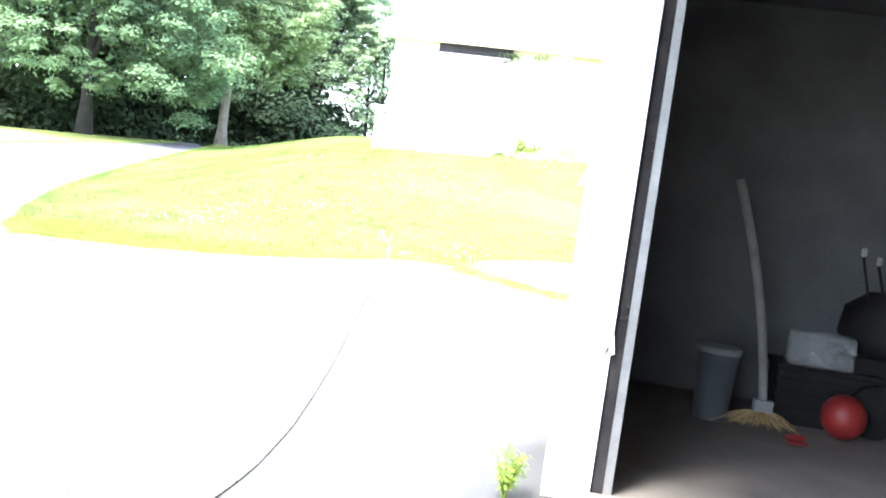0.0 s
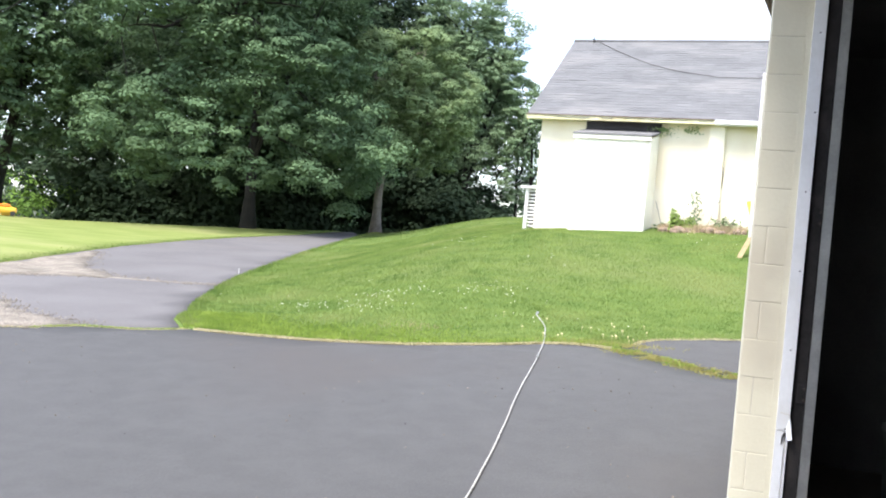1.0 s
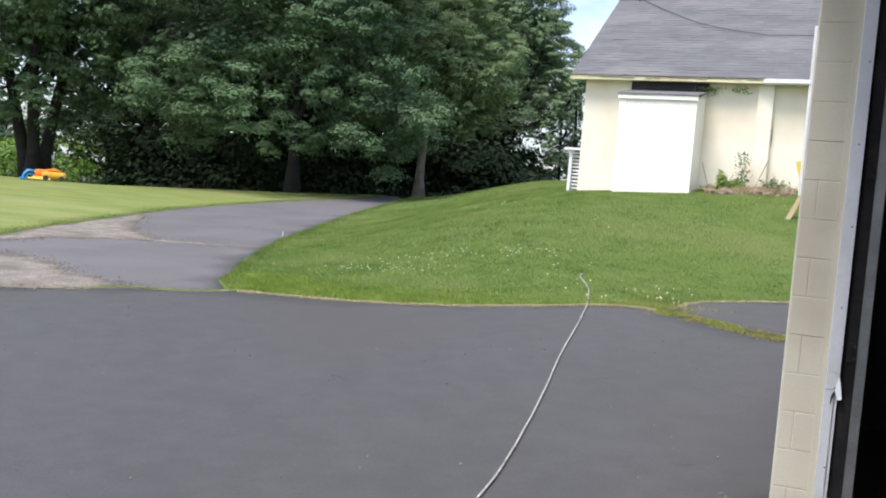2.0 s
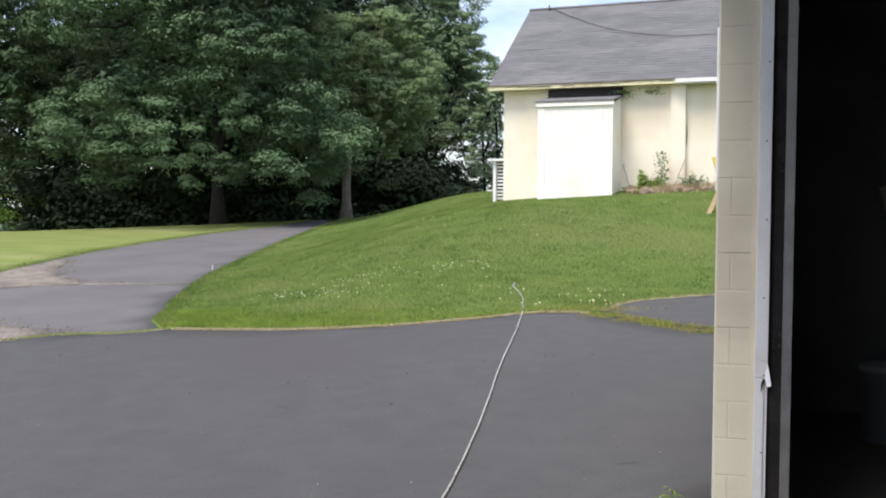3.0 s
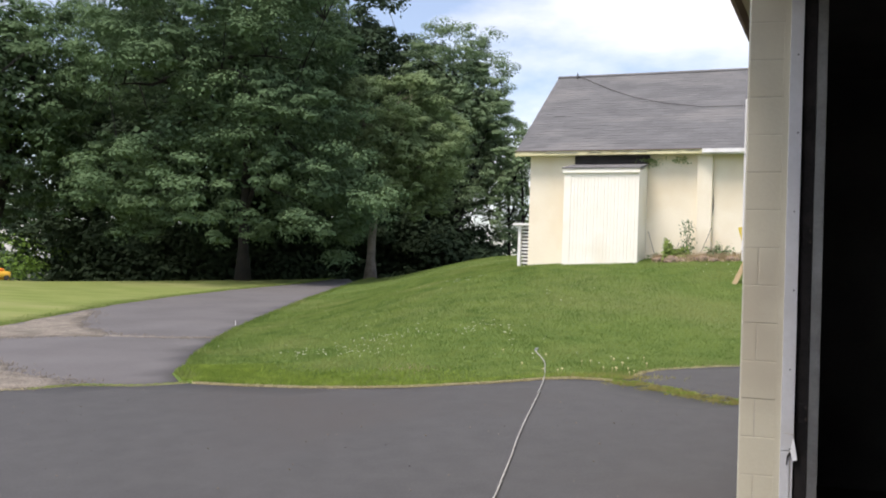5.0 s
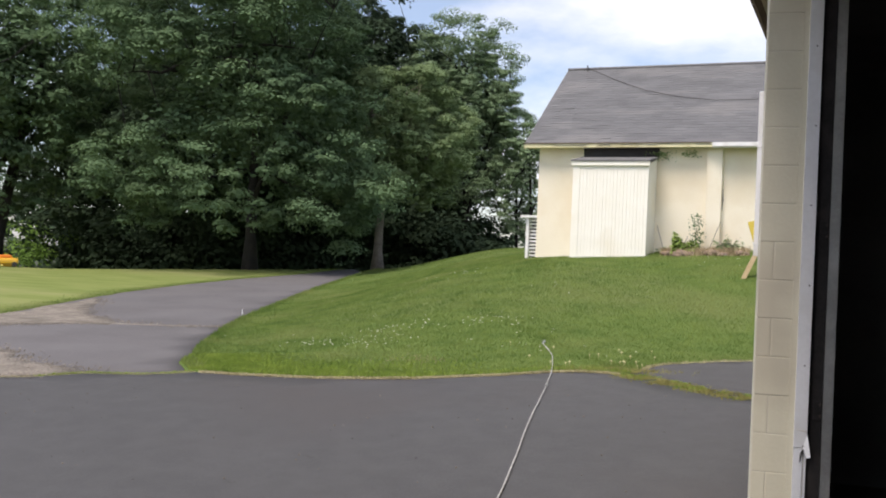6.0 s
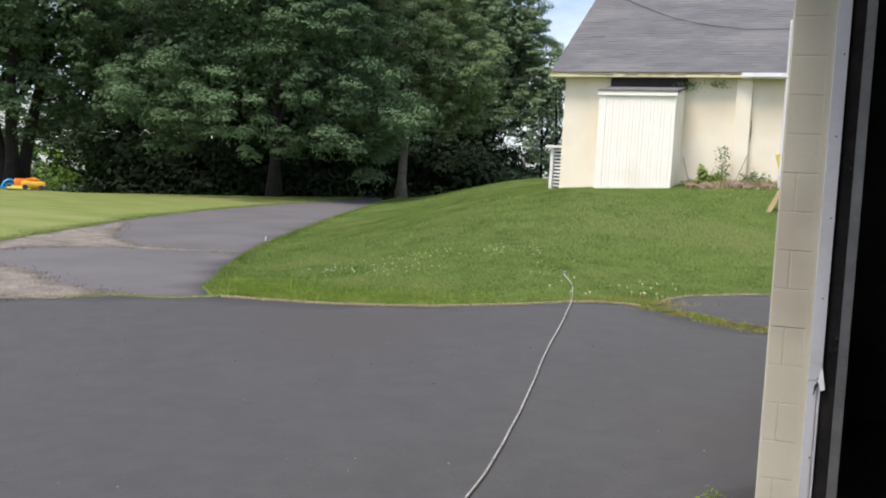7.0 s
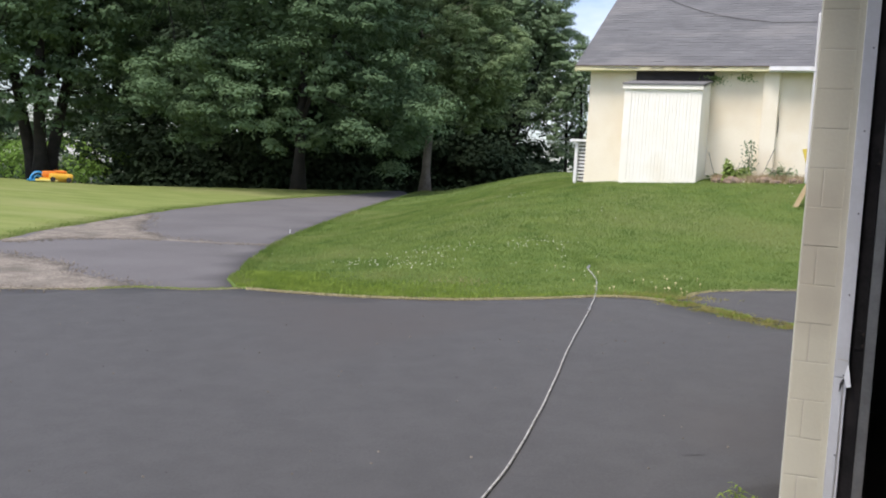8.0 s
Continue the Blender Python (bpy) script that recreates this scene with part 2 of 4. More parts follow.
DRIVE_R = [(-7.4, 11.44), (-7.95, 12.1), (-8.2, 12.8), (-8.76, 13.95), (-9.84, 16.71), (-10.54, 18.79), (-11.47, 22.1), (-12.85, 27.1), (-14.37, 33.3), (-15.75, 39.1), (-16.6, 43.5)]
DRIVE_L = [(-14.42, 14.42), (-15.04, 15.98), (-15.45, 17.6), (-16.1, 20.1), (-16.9, 23.6), (-17.4, 27.5), (-17.5, 31.6), (-17.3, 36.64), (-17.6, 40.0), (-18.3, 44.0)]


def to_line(x, y, line):
    """How far points lie from a line of plan points."""
    best = np.full(np.shape(x), 1e9)
    for (ax, ay), (bx, by) in zip(line, line[1:]):
        dx, dy = bx - ax, by - ay
        k = np.clip(((x - ax) * dx + (y - ay) * dy) / (dx * dx + dy * dy), 0, 1)
        best = np.minimum(best, np.hypot(x - ax - k * dx, y - ay - k * dy))
    return best


def base_height(x, y):
    x, y = np.asarray(x, float), np.asarray(y, float)
    cap = np.clip(42 + (x + 17) * 1.2, 31, 42)
    yy = np.minimum(y, cap) - 5
    dip = np.clip((11.0 - y) / 6.0, 0, 1)
    z = 0.11 + 0.45 * np.tanh(x / 9) + np.where(yy > 0, 0.04, 0.0) * yy - 0.20 * dip * dip * (3 - 2 * dip)
    return z - 0.05 * np.clip(y - cap - 1.5, 0, 30)


def inside(x, y, poly):
    x, y = np.asarray(x, float), np.asarray(y, float)
    hit = np.zeros(x.shape, bool)
    for (ax, ay), (bx, by) in zip(poly, poly[1:] + poly[:1]):
        if ay != by:
            hit ^= ((ay > y) != (by > y)) & (x < (bx - ax) * (y - ay) / (by - ay) + ax)
    return hit


MOUND = DRIVE_R[::-1] + FRONT + PAD_TOP + [(14, 18), (14, 46), (-14, 46)]


def height(x, y):
    """The ground's height: a gentle slope, and the lawn's mound with the barn on it."""
    x, y = np.asarray(x, float), np.asarray(y, float)
    left = np.clip(to_line(x, y, DRIVE_R) / 6.6, 0, 1)
    front = np.clip(to_line(x, y, FRONT + PAD_TOP) / 9.5, 0, 1)
    rise = (1.36 + 0.05 * np.clip(x + 3, -3, 4)) * (0.25 * left + 0.75 * (3 * left ** 2 - 2 * left ** 3)) * (0.35 * front + 0.65 * (3 * front ** 2 - 2 * front ** 3))
    return base_height(x, y) + np.where(inside(x, y, MOUND), rise, 0)


def sheet(name, outline, step, material, lift, label, category, wavy=0.0, skirt=0.1):
    """A piece of ground over an outline in plan that follows the land, with a low edge."""
    from mathutils import geometry
    dense = []
    for (ax, ay), (bx, by) in zip(outline, outline[1:] + outline[:1]):
        k = max(1, int(math.hypot(bx - ax, by - ay) / min(step, 0.35)))
        k = min(k, 120)
        for i in range(k):
            px, py = ax + (bx - ax) * i / k, ay + (by - ay) * i / k
            w = noise.noise_vector(Vector((px * 1.7, py * 1.7, 3.0))) * wavy
            dense.append((px + w.x, py + w.y))
    xs, ys = [p[0] for p in dense], [p[1] for p in dense]
    gx, gy = np.meshgrid(np.arange(min(xs), max(xs), step), np.arange(min(ys), max(ys), step))
    ok = inside(gx, gy, dense) & (to_line(gx, gy, dense + dense[:1]) > step * 0.35)
    pts = dense + list(zip(gx[ok] + 0.01, gy[ok]))
    k = len(dense)
    v2, _, faces, _, _, _ = geometry.delaunay_2d_cdt([Vector(p) for p in pts], [(i, (i + 1) % k) for i in range(k)], [], 1, 1e-5)
    x, y = np.array([v.x for v in v2]), np.array([v.y for v in v2])
    z = height(x, y) + lift
    bm = bmesh.new()
    vs = [bm.verts.new(p) for p in zip(x, y, z)]
    for f in faces:
        bm.faces.new([vs[i] for i in f])
    bmesh.ops.recalc_face_normals(bm, faces=bm.faces[:])
    if bm.faces[:] and sum(f.normal.z for f in bm.faces) < 0:
        bmesh.ops.reverse_faces(bm, faces=bm.faces[:])
    rim = [e for e in bm.edges if e.is_boundary]
    out = bmesh.ops.extrude_edge_only(bm, edges=rim)
    for g in out["geom"]:
        if isinstance(g, bmesh.types.BMVert):
            g.co.z -= skirt
    ob = part(name, bm, material, smooth=True)
    return tagged(ob, label, category, kind="structure")


# the ground under all, out to the horizon
ax = np.unique(np.concatenate([np.linspace(-900, -80, 18), np.linspace(-80, -24, 40), np.linspace(-24, 16, 110), np.linspace(16, 900, 24)]))
ay = np.unique(np.concatenate([np.linspace(-600, -20, 14), np.linspace(-20, 8, 30), np.linspace(8, 48, 110), np.linspace(48, 1200, 30)]))
gx, gy = np.meshgrid(ax, ay)
gz = height(gx, gy) - 0.14
gz = np.where((gx > -0.6) & (gy < 10.5), -0.4, gz)
nx, ny = len(ax), len(ay)
quads = [(j * nx + i, j * nx + i + 1, (j + 1) * nx + i + 1, (j + 1) * nx + i) for j in range(ny - 1) for i in range(nx - 1)]
ground = tagged(arrays("ground", np.stack([gx.ravel(), gy.ravel(), gz.ravel()], 1), quads, M_SOIL, smooth=True),
                "grassy soil under and beyond the yard", "ground", kind="structure")

apron = sheet("road", [(-14.5, 7.9), (-9.0, 10.27), (-8.57, 10.72), (-7.8, 10.88), (-7.5, 11.08)] + FRONT[:-1] + STRIP + [(1.6, 9.7), (0.62, 9.6), (0.05, 5.3), (0.05, -1.2), (-0.05, -14), (-30, -14), (-30, 2)],
              0.6, M_ASPHALT, 0.0, "dark grey asphalt apron before the garage", "driveway", 0.05)
drive = sheet("road", [(-14.5, 8.0), (-9.02, 10.35), (-8.6, 10.8), (-7.82, 10.96), (-7.52, 11.17)] + DRIVE_R[:-1] + DRIVE_L[::-1] + [(-18, 11.5), (-26, 5)],
              0.6, M_ASPHALT_OLD, 0.0, "faded grey asphalt driveway that bends uphill", "driveway", 0.08)
pad = sheet("road", PAD_TOP[:-1] + [(2.5, 14.9), (2.5, 9.75), (1.65, 10.2), (-0.09, 11.22), (-0.41, 11.47), (-0.75, 11.84), (-1.11, 12.29), (-1.4, 12.72)],
            0.4, M_ASPHALT, 0.0, "dark asphalt pad beside the lawn", "pavement", 0.04)
strip = sheet("verge", [(-1.72, 12.52), (-1.5, 12.25), (-1.11, 11.84), (-0.76, 11.46), (-0.44, 11.13), (-0.11, 10.84), (1.6, 9.9), (1.7, 10.25), (-0.05, 11.35), (-0.37, 11.6), (-0.7, 11.97), (-1.05, 12.42), (-1.33, 12.85), (-1.38, 13.2)],
              0.15, M_SOIL, -0.012, "weedy soil strip between the asphalt slabs", "verge", 0.0, 0.03)
mound = sheet("lawn", MOUND, 0.6, M_LAWN, 0.012, "mown green lawn on a rounded mound", "lawn", 0.06)
FAR_LAWN = DRIVE_L + [(-18, 52), (-90, 52), (-90, -5), (-36, -5), (-26, 5.1), (-18, 11.6)]
far_lawn = sheet("lawn", FAR_LAWN,
                 1.2, M_LAWN_SUN, 0.012, "pale mown lawn beside the driveway", "lawn", 0.08)
gravel_a = sheet("gravel", [(-14.3, 14.3), (-15.0, 16.2), (-15.4, 17.8), (-16.0, 20.2), (-16.3, 21.6), (-15.5, 20.6), (-14.7, 19.1), (-13.9, 18.0), (-13.32, 17.5), (-12.3, 16.75), (-12.04, 16.25), (-13.13, 15.95), (-13.76, 15.25), (-14.1, 14.1)],
                 0.4, M_GRAVEL, 0.006, "pale loose gravel patch on the driveway", "gravel", 0.3, 0.03)
gravel_b = sheet("gravel", [(-18, 11.6), (-14.5, 12.9), (-12.39, 12.75), (-11.8, 12.6), (-10.9, 12.2), (-10.32, 11.6), (-9.6, 11.3), (-9.0, 11.02), (-8.55, 10.83), (-8.9, 10.45), (-9.6, 10.1), (-11, 9.45), (-14.4, 7.95), (-20, 7.5)],
                 0.4, M_GRAVEL, 0.006, "pale loose gravel patch at the seam", "gravel", 0.25, 0.03)
crack = sheet("gravel", [(-12.5, 16.3), (-11.5, 16.42), (-10.56, 16.6), (-9.95, 16.9), (-9.93, 17.0), (-10.56, 16.72), (-11.5, 16.55), (-12.5, 16.5)],
              0.3, M_GRAVEL, 0.006, "pale grit in a crack across the driveway", "gravel", 0.03, 0.02)

# ---- the garage that the camera stands in ----
COURSE = 0.2032
TOP_LINE = 0.887 + 11 * COURSE
SLAB = -0.03
LEAN = 0.12   # the wall runs a little towards +x


def wx(x, y):
    return x + LEAN * (y - 5.05)


wall = tagged(part("wall_front", prism([(-0.158, 5.0527), (0.10, 5.0527), (wx(0.10, 9.6), 9.6), (wx(-0.152, 9.6), 9.6)], -0.3, 3.95), M_MORTAR),
              "painted concrete block garage wall", "wall", kind="structure")
tagged(part("wall_front_near", prism([(-0.16, -1.1), (0.10, -1.1), (0.10, -4.0), (-0.16, -4.0)], -0.3, 3.95), M_BLOCK),
       "painted concrete block garage wall", "wall", kind="structure")
tagged(part("wall_header", slab((-0.16, -1.1, 3.32), (0.10, 5.05, 3.95)), M_BLOCK), "painted block lintel over the door opening", "wall", kind="structure")
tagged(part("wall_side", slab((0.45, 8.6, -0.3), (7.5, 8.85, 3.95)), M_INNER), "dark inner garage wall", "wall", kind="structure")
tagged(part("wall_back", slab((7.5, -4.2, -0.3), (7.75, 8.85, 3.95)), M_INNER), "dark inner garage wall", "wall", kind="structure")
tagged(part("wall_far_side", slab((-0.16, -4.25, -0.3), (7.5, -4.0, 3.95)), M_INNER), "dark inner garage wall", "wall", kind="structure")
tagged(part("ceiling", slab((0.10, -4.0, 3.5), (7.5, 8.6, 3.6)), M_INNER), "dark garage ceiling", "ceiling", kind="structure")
tagged(part("floor", prism([(-0.05, -4.0), (-0.05, 5.05), (0.1, 5.05), (0.5, 8.6), (7.5, 8.6), (7.5, -4.0)], -0.25, SLAB), M_CONCRETE), "dusty concrete garage floor", "floor", kind="structure")

# blocks at the door jamb, each course its own pieces
for k in range(-4, 17):
    z1 = TOP_LINE - k * COURSE
    z0 = z1 - COURSE + 0.0012
    if z0 > 3.9:
        continue
    cuts = [(-0.163, -0.0905), (-0.0875, 0.10)] if k >= 6 and k % 2 == 0 else [(-0.163, 0.10)]
    for x0, x1 in cuts:
        b = part("block", slab((x0, 5.05, z0), (x1, 5.44, z1), 0.005), M_BLOCK, wall)
        b.data.transform(Matrix.Translation((0, random.uniform(-0.0015, 0.0015), 0)))

tagged(part("caulk", slab((0.014, 5.0455, SLAB), (0.0455, 5.0495, 3.32), 0.0015), M_BLOCK), "painted caulk strip beside the stop moulding", "trim", kind="structure")
trim = tagged(part("trim", slab((0.046, 5.032, 0.83), (0.112, 5.049, 3.32), 0.003), M_TRIM), "white painted stop moulding on the jamb", "trim", kind="structure")
part("lower_length", slab((0.046, 5.034, SLAB), (0.094, 5.049, 0.828), 0.003), M_TRIM, trim)
part("edge_bead", slab((0.097, 5.040, SLAB), (0.111, 5.049, 0.828), 0.003), M_TRIM, trim)
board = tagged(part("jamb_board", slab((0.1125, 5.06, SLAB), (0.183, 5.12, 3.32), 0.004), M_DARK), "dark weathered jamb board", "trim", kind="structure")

# roof with its eave
roof = thing("roof", "shallow garage roof with brown fascia", "roof", kind="structure")
def eave(x, y):
    return (x + LEAN * (y - 5.05), y)
part("fascia", prism([eave(-0.53, -4.5), eave(-0.50, -4.5), eave(-0.50, 10.2), eave(-0.53, 10.2)], 3.82, 4.02), M_FASCIA, roof, "brown fascia board")
part("soffit", prism([eave(-0.499, -4.5), eave(-0.0, -4.5), eave(-0.0, 10.2), eave(-0.499, 10.2)], 3.951, 3.97), M_SOFFIT, roof, "cream soffit")
bm = bmesh.new()
q = [(*eave(-0.6, -4.6), 4.02), (*eave(-0.6, 10.3), 4.02), (8.2, 10.3, 5.3), (8.2, -4.6, 5.3)]
lo = [bm.verts.new(p) for p in q]
hi = [bm.verts.new((p[0], p[1], p[2] + 0.08)) for p in q]
bm.faces.new(lo[::-1])
bm.faces.new(hi)
for i in range(4):
    bm.faces.new((lo[i], lo[(i + 1) % 4], hi[(i + 1) % 4], hi[i]))
part("roof_deck", bm, M_SHINGLE, roof)

# ---- the barn ----
BARN = Matrix.Translation((-5.136, 23.92, -0.03)) @ Matrix.Rotation(radians(-6.5), 4, "Z") @ Matrix.Diagonal((0.972, 1, 1, 1))
barn = thing("barn", "cream painted block barn with a grey shingle roof", "barn")
barn.matrix_world = BARN
LEN, DEEP, EAVE, RIDGE = 11.0, 6.7, 4.74, 7.42
part("front_wall", slab((0, 0, 1.0), (LEN, 0.25, EAVE)), M_BARN, barn)
part("back_wall", slab((0, DEEP - 0.25, 1.0), (LEN, DEEP, EAVE)), M_BARN, barn)
for x in (0, LEN - 0.25):
    g = bmesh.new()
    prof = [(0.25, 1.0), (DEEP - 0.25, 1.0), (DEEP - 0.25, EAVE), (DEEP / 2, RIDGE - 0.28), (0.25, EAVE)]
    a = [g.verts.new((x, p[0], p[1])) for p in prof]
    b = [g.verts.new((x + 0.25, p[0], p[1])) for p in prof]
    g.faces.new(a)
    g.faces.new(b[::-1])
    for i in range(5):
        g.faces.new((a[i], b[i], b[(i + 1) % 5], a[(i + 1) % 5]))
    bmesh.ops.recalc_face_normals(g, faces=g.faces[:])
    part("gable_wall", g, M_BARN, barn)

# roof slopes, clad in overlapping shingle courses
run = DEEP / 2 + 0.35
slope = math.hypot(run, RIDGE - EAVE - 0.05)
tilt = math.atan2(RIDGE - EAVE - 0.05, run)
front_slope = Matrix.Translation((0, DEEP / 2, RIDGE)) @ Matrix.Rotation(tilt, 4, "X")
back_slope = Matrix.Translation((LEN, DEEP / 2, RIDGE)) @ Matrix.Rotation(math.pi, 4, "Z") @ Matrix.Rotation(tilt, 4, "X")
part("roof_slope", slab((-0.3, -slope, -0.1), (LEN + 0.3, 0, -0.02), m=front_slope), M_SHINGLE, barn)
part("roof_slope", slab((-0.3, -slope, -0.1), (LEN + 0.3, -0.02, -0.02), m=back_slope), M_SHINGLE, barn)
rnd = random.Random(5)
sv, sf = [], []
row_gap = 0.145
rows = int(slope / row_gap) + 1
for r in range(rows):
    y0 = -slope - 0.03 + r * row_gap
    x = -0.32 - rnd.uniform(0, 0.25)
    while x < 7.2:
        wide = rnd.choice((0.3, 0.3, 0.33, 0.27))
        lift = rnd.uniform(-0.0105, -0.0072) + (0.010 if rnd.random() < 0.02 else 0)
        drop = rnd.uniform(-0.016, 0.016)
        if r == 0 and rnd.random() < 0.3:
            drop += rnd.uniform(0.02, 0.06)
        x0, x1 = max(x, -0.33) + 0.003, x + wide - 0.003
        y1 = min(y0 + row_gap + 0.03, 0.0)
        if x1 > x0:
            k = len(sv)
            sv += [(x0, y0 + drop, lift), (x1, y0 + drop, lift), (x1, y1, -0.014), (x0, y1, -0.014), (x0, y0 + drop, -0.012), (x1, y0 + drop, -0.012)]
            sf += [(k, k + 1, k + 2, k + 3), (k + 4, k + 5, k + 1, k), (k, k + 3, k + 4), (k + 1, k + 5, k + 2)]
        x += wide
shingles = arrays("shingle_cladding", [front_slope @ Vector(p) for p in sv], sf, M_SHINGLE, barn)
shingles["kind"] = "stuff"
part("ridge_cap", tube([(-0.33, DEEP / 2, RIDGE - 0.03), (LEN + 0.3, DEEP / 2, RIDGE - 0.03)], 0.06, 6), M_SHINGLE, barn)
part("vent_pipe", tube([(0.28, DEEP / 2 - 0.1, RIDGE - 0.1), (0.28, DEEP / 2 - 0.1, RIDGE + 0.07)], 0.02, 8), M_SHADE_GAP, barn, "short dark vent pipe")

# eave boards and gutter
part("fascia", slab((-0.31, -0.36, 4.70), (4.44, -0.335, 4.80), 0.004), M_YELLOW_TRIM, barn, "peeling yellow fascia board")
part("fascia", slab((4.44, -0.36, 4.68), (7.0, -0.335, 4.80), 0.004), M_TRIM, barn, "white fascia board")
part("soffit", slab((-0.3, -0.334, 4.72), (7.0, -0.002, 4.738)), M_YELLOW_TRIM, barn)
gut = bmesh.new()
for y0, y1, z0, z1 in ((-0.455, -0.445, 4.72, 4.80), (-0.455, -0.365, 4.71, 4.72)):
    slab((4.45, y0, z0), (7.0, y1, z1), bm=gut)
part("gutter", gut, M_TRIM, barn, "white metal gutter")
bm = bmesh.new()
for z0, z1, y in ((-0.10, -0.02, -slope),):
    slab((-0.335, y, z0 - 0.05), (-0.302, 0, z1 - 0.01), bm=bm, m=front_slope)
part("rake_board", bm, M_YELLOW_TRIM, barn)

part("drip_edge", slab((-0.33, -0.385, 4.801), (4.44, -0.33, 4.818), 0.004), M_FASCIA, barn, "dark worn roof edge over the fascia")

# buttress
part("buttress", slab((4.31, -0.16, 1.6), (4.67, -0.002, 4.715), 0.015), M_BARN, barn)
part("wall_crack", tube([(4.685, -0.004, 3.75), (4.69, -0.004, 3.5), (4.68, -0.004, 3.25)], [0.003, 0.012, 0.003], 4), M_SHADE_GAP, barn, "dark crack beside the buttress")

# boarded bay with a lean-to roof
bay = part("bay", slab((1.22, -0.95, 1.6), (3.07, -0.001, 4.23)), M_BARN_DOOR, barn, "white boarded bay on the wall")
for i in range(20):
    x0 = 1.39 + i * 0.084
    part("board", slab((x0 + 0.001, -0.975 + 0.002 * (i * 7 % 3), 1.6), (x0 + 0.083, -0.949, 4.18), 0.0025), M_BARN_DOOR, bay)
part("corner_board", slab((1.205, -0.985, 1.6), (1.388, -0.949, 4.184), 0.006), M_BARN_DOOR, bay)
part("bay_head", slab((1.17, -1.03, 4.185), (3.10, -0.951, 4.285), 0.008), M_BARN_DOOR, bay, "white head board")
rf = bmesh.new()
pr = [(-1.05, 4.287), (-0.03, 4.47), (-0.03, 4.51), (-1.05, 4.325)]
a = [rf.verts.new((1.16, p[0], p[1])) for p in pr]
b = [rf.verts.new((3.12, p[0], p[1])) for p in pr]
rf.faces.new(a)
rf.faces.new(b[::-1])
for i in range(4):
    rf.faces.new((a[i], b[i], b[(i + 1) % 4], a[(i + 1) % 4]))
bmesh.ops.recalc_face_normals(rf, faces=rf.faces[:])
part("bay_roof", rf, M_TAR_GREY, bay, "worn grey tar paper roof")
# dark strip added as the shade in the gap below the eave
part("eave_gap_shade", slab((1.2, -0.03, 4.47), (3.12, -0.002, 4.715), 0.004), M_EAVE_SHADE, bay, "dark strip painted as the shaded gap under the eave")
pr = [(-0.93, 4.232), (-0.003, 4.232), (-0.003, 4.46)]
for x in (1.22, 3.04):
    ck = bmesh.new()
    a = [ck.verts.new((x, p[0], p[1])) for p in pr]
    b = [ck.verts.new((x + 0.03, p[0], p[1])) for p in pr]
    ck.faces.new(a)
    ck.faces.new(b[::-1])
    for i in range(3):
        ck.faces.new((a[i], b[i], b[(i + 1) % 3], a[(i + 1) % 3]))
    bmesh.ops.recalc_face_normals(ck, faces=ck.faces[:])
    part("bay_cheek", ck, M_BARN_DOOR, bay)

# cable draped over the roof
cb = []
for x, d in ((0.25, 0.02), (0.61, 0.27), (1.14, 0.70), (1.7, 1.14), (2.3, 1.54), (2.8, 1.74), (3.27, 1.9), (3.7, 2.05), (4.15, 2.14), (5.17, 2.17), (6.0, 2.0), (7.0, 1.8)):
    cb.append(front_slope @ Vector((x, -d * 1.07, 0.03 + 0.012 * math.sin(x * 9))))
cable = part("roof_cable", tube([BARN @ p for p in cb], 0.008, 5), M_SHADE_GAP)
tagged(cable, "dark cable sagging across the shingle roof", "cable")

# small lean-to with louvres at the barn's end
shed = thing("lean_to", "small white lean-to with dark louvres", "shed")
shed.matrix_world = BARN
for x, y in ((-0.42, 0.55), (-0.42, 1.9), (-0.06, 0.55)):
    part("post", slab((x - 0.04, y - 0.04, 1.6), (x + 0.04, y + 0.04, 2.98)), M_TRIM, shed)
part("roof_board", slab((-0.58, 0.4, 2.98), (-0.003, 2.1, 3.04), 0.01), M_TRIM, shed)
part("side_panel", slab((-0.35, 0.62, 1.6), (-0.32, 1.86, 2.97)), M_SHADE_GAP, shed)
for i in range(14):
    part("louvre", slab((-0.385, 0.60, 1.72 + i * 0.09), (-0.02, 0.625, 1.77 + i * 0.09)), M_TRIM, shed)

# ---- garage door track and jamb details ----
track = thing("door_track", "galvanised steel garage door track on the jamb", "door track")
tr = prism([(0.184, 5.13), (0.184, 5.065), (0.234, 5.065), (0.234, 5.10), (0.229, 5.10), (0.229, 5.07), (0.189, 5.07), (0.189, 5.13)], SLAB, 3.3)
part("rail", tr, M_STEEL, track)
for z in (0.98, 1.92):
    bk = bmesh.new()
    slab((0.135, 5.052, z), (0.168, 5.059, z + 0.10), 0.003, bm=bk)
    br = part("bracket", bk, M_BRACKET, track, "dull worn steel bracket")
    for dz in (0.02, 0.08):
        part("bolt", tube([(0.172, 5.06, z + dz), (0.172, 5.045, z + dz)], 0.008, 6), M_RUST, br)
flap = bmesh.new()
pts = [(0.112, 5.03, 0.90), (0.119, 5.016, 0.86), (0.130, 5.000, 0.79), (0.110, 5.010, 0.782), (0.094, 5.026, 0.83)]
a = [flap.verts.new(p) for p in pts]
b = [flap.verts.new((p[0], p[1] + 0.003, p[2])) for p in pts]
flap.faces.new(a)
flap.faces.new(b[::-1])
for i in range(5):
    flap.faces.new((a[i], b[i], b[(i + 1) % 5], a[(i + 1) % 5]))
bmesh.ops.recalc_face_normals(flap, faces=flap.faces[:])
part("torn_flap", flap, M_TRIM, trim, "torn curled piece of white trim")
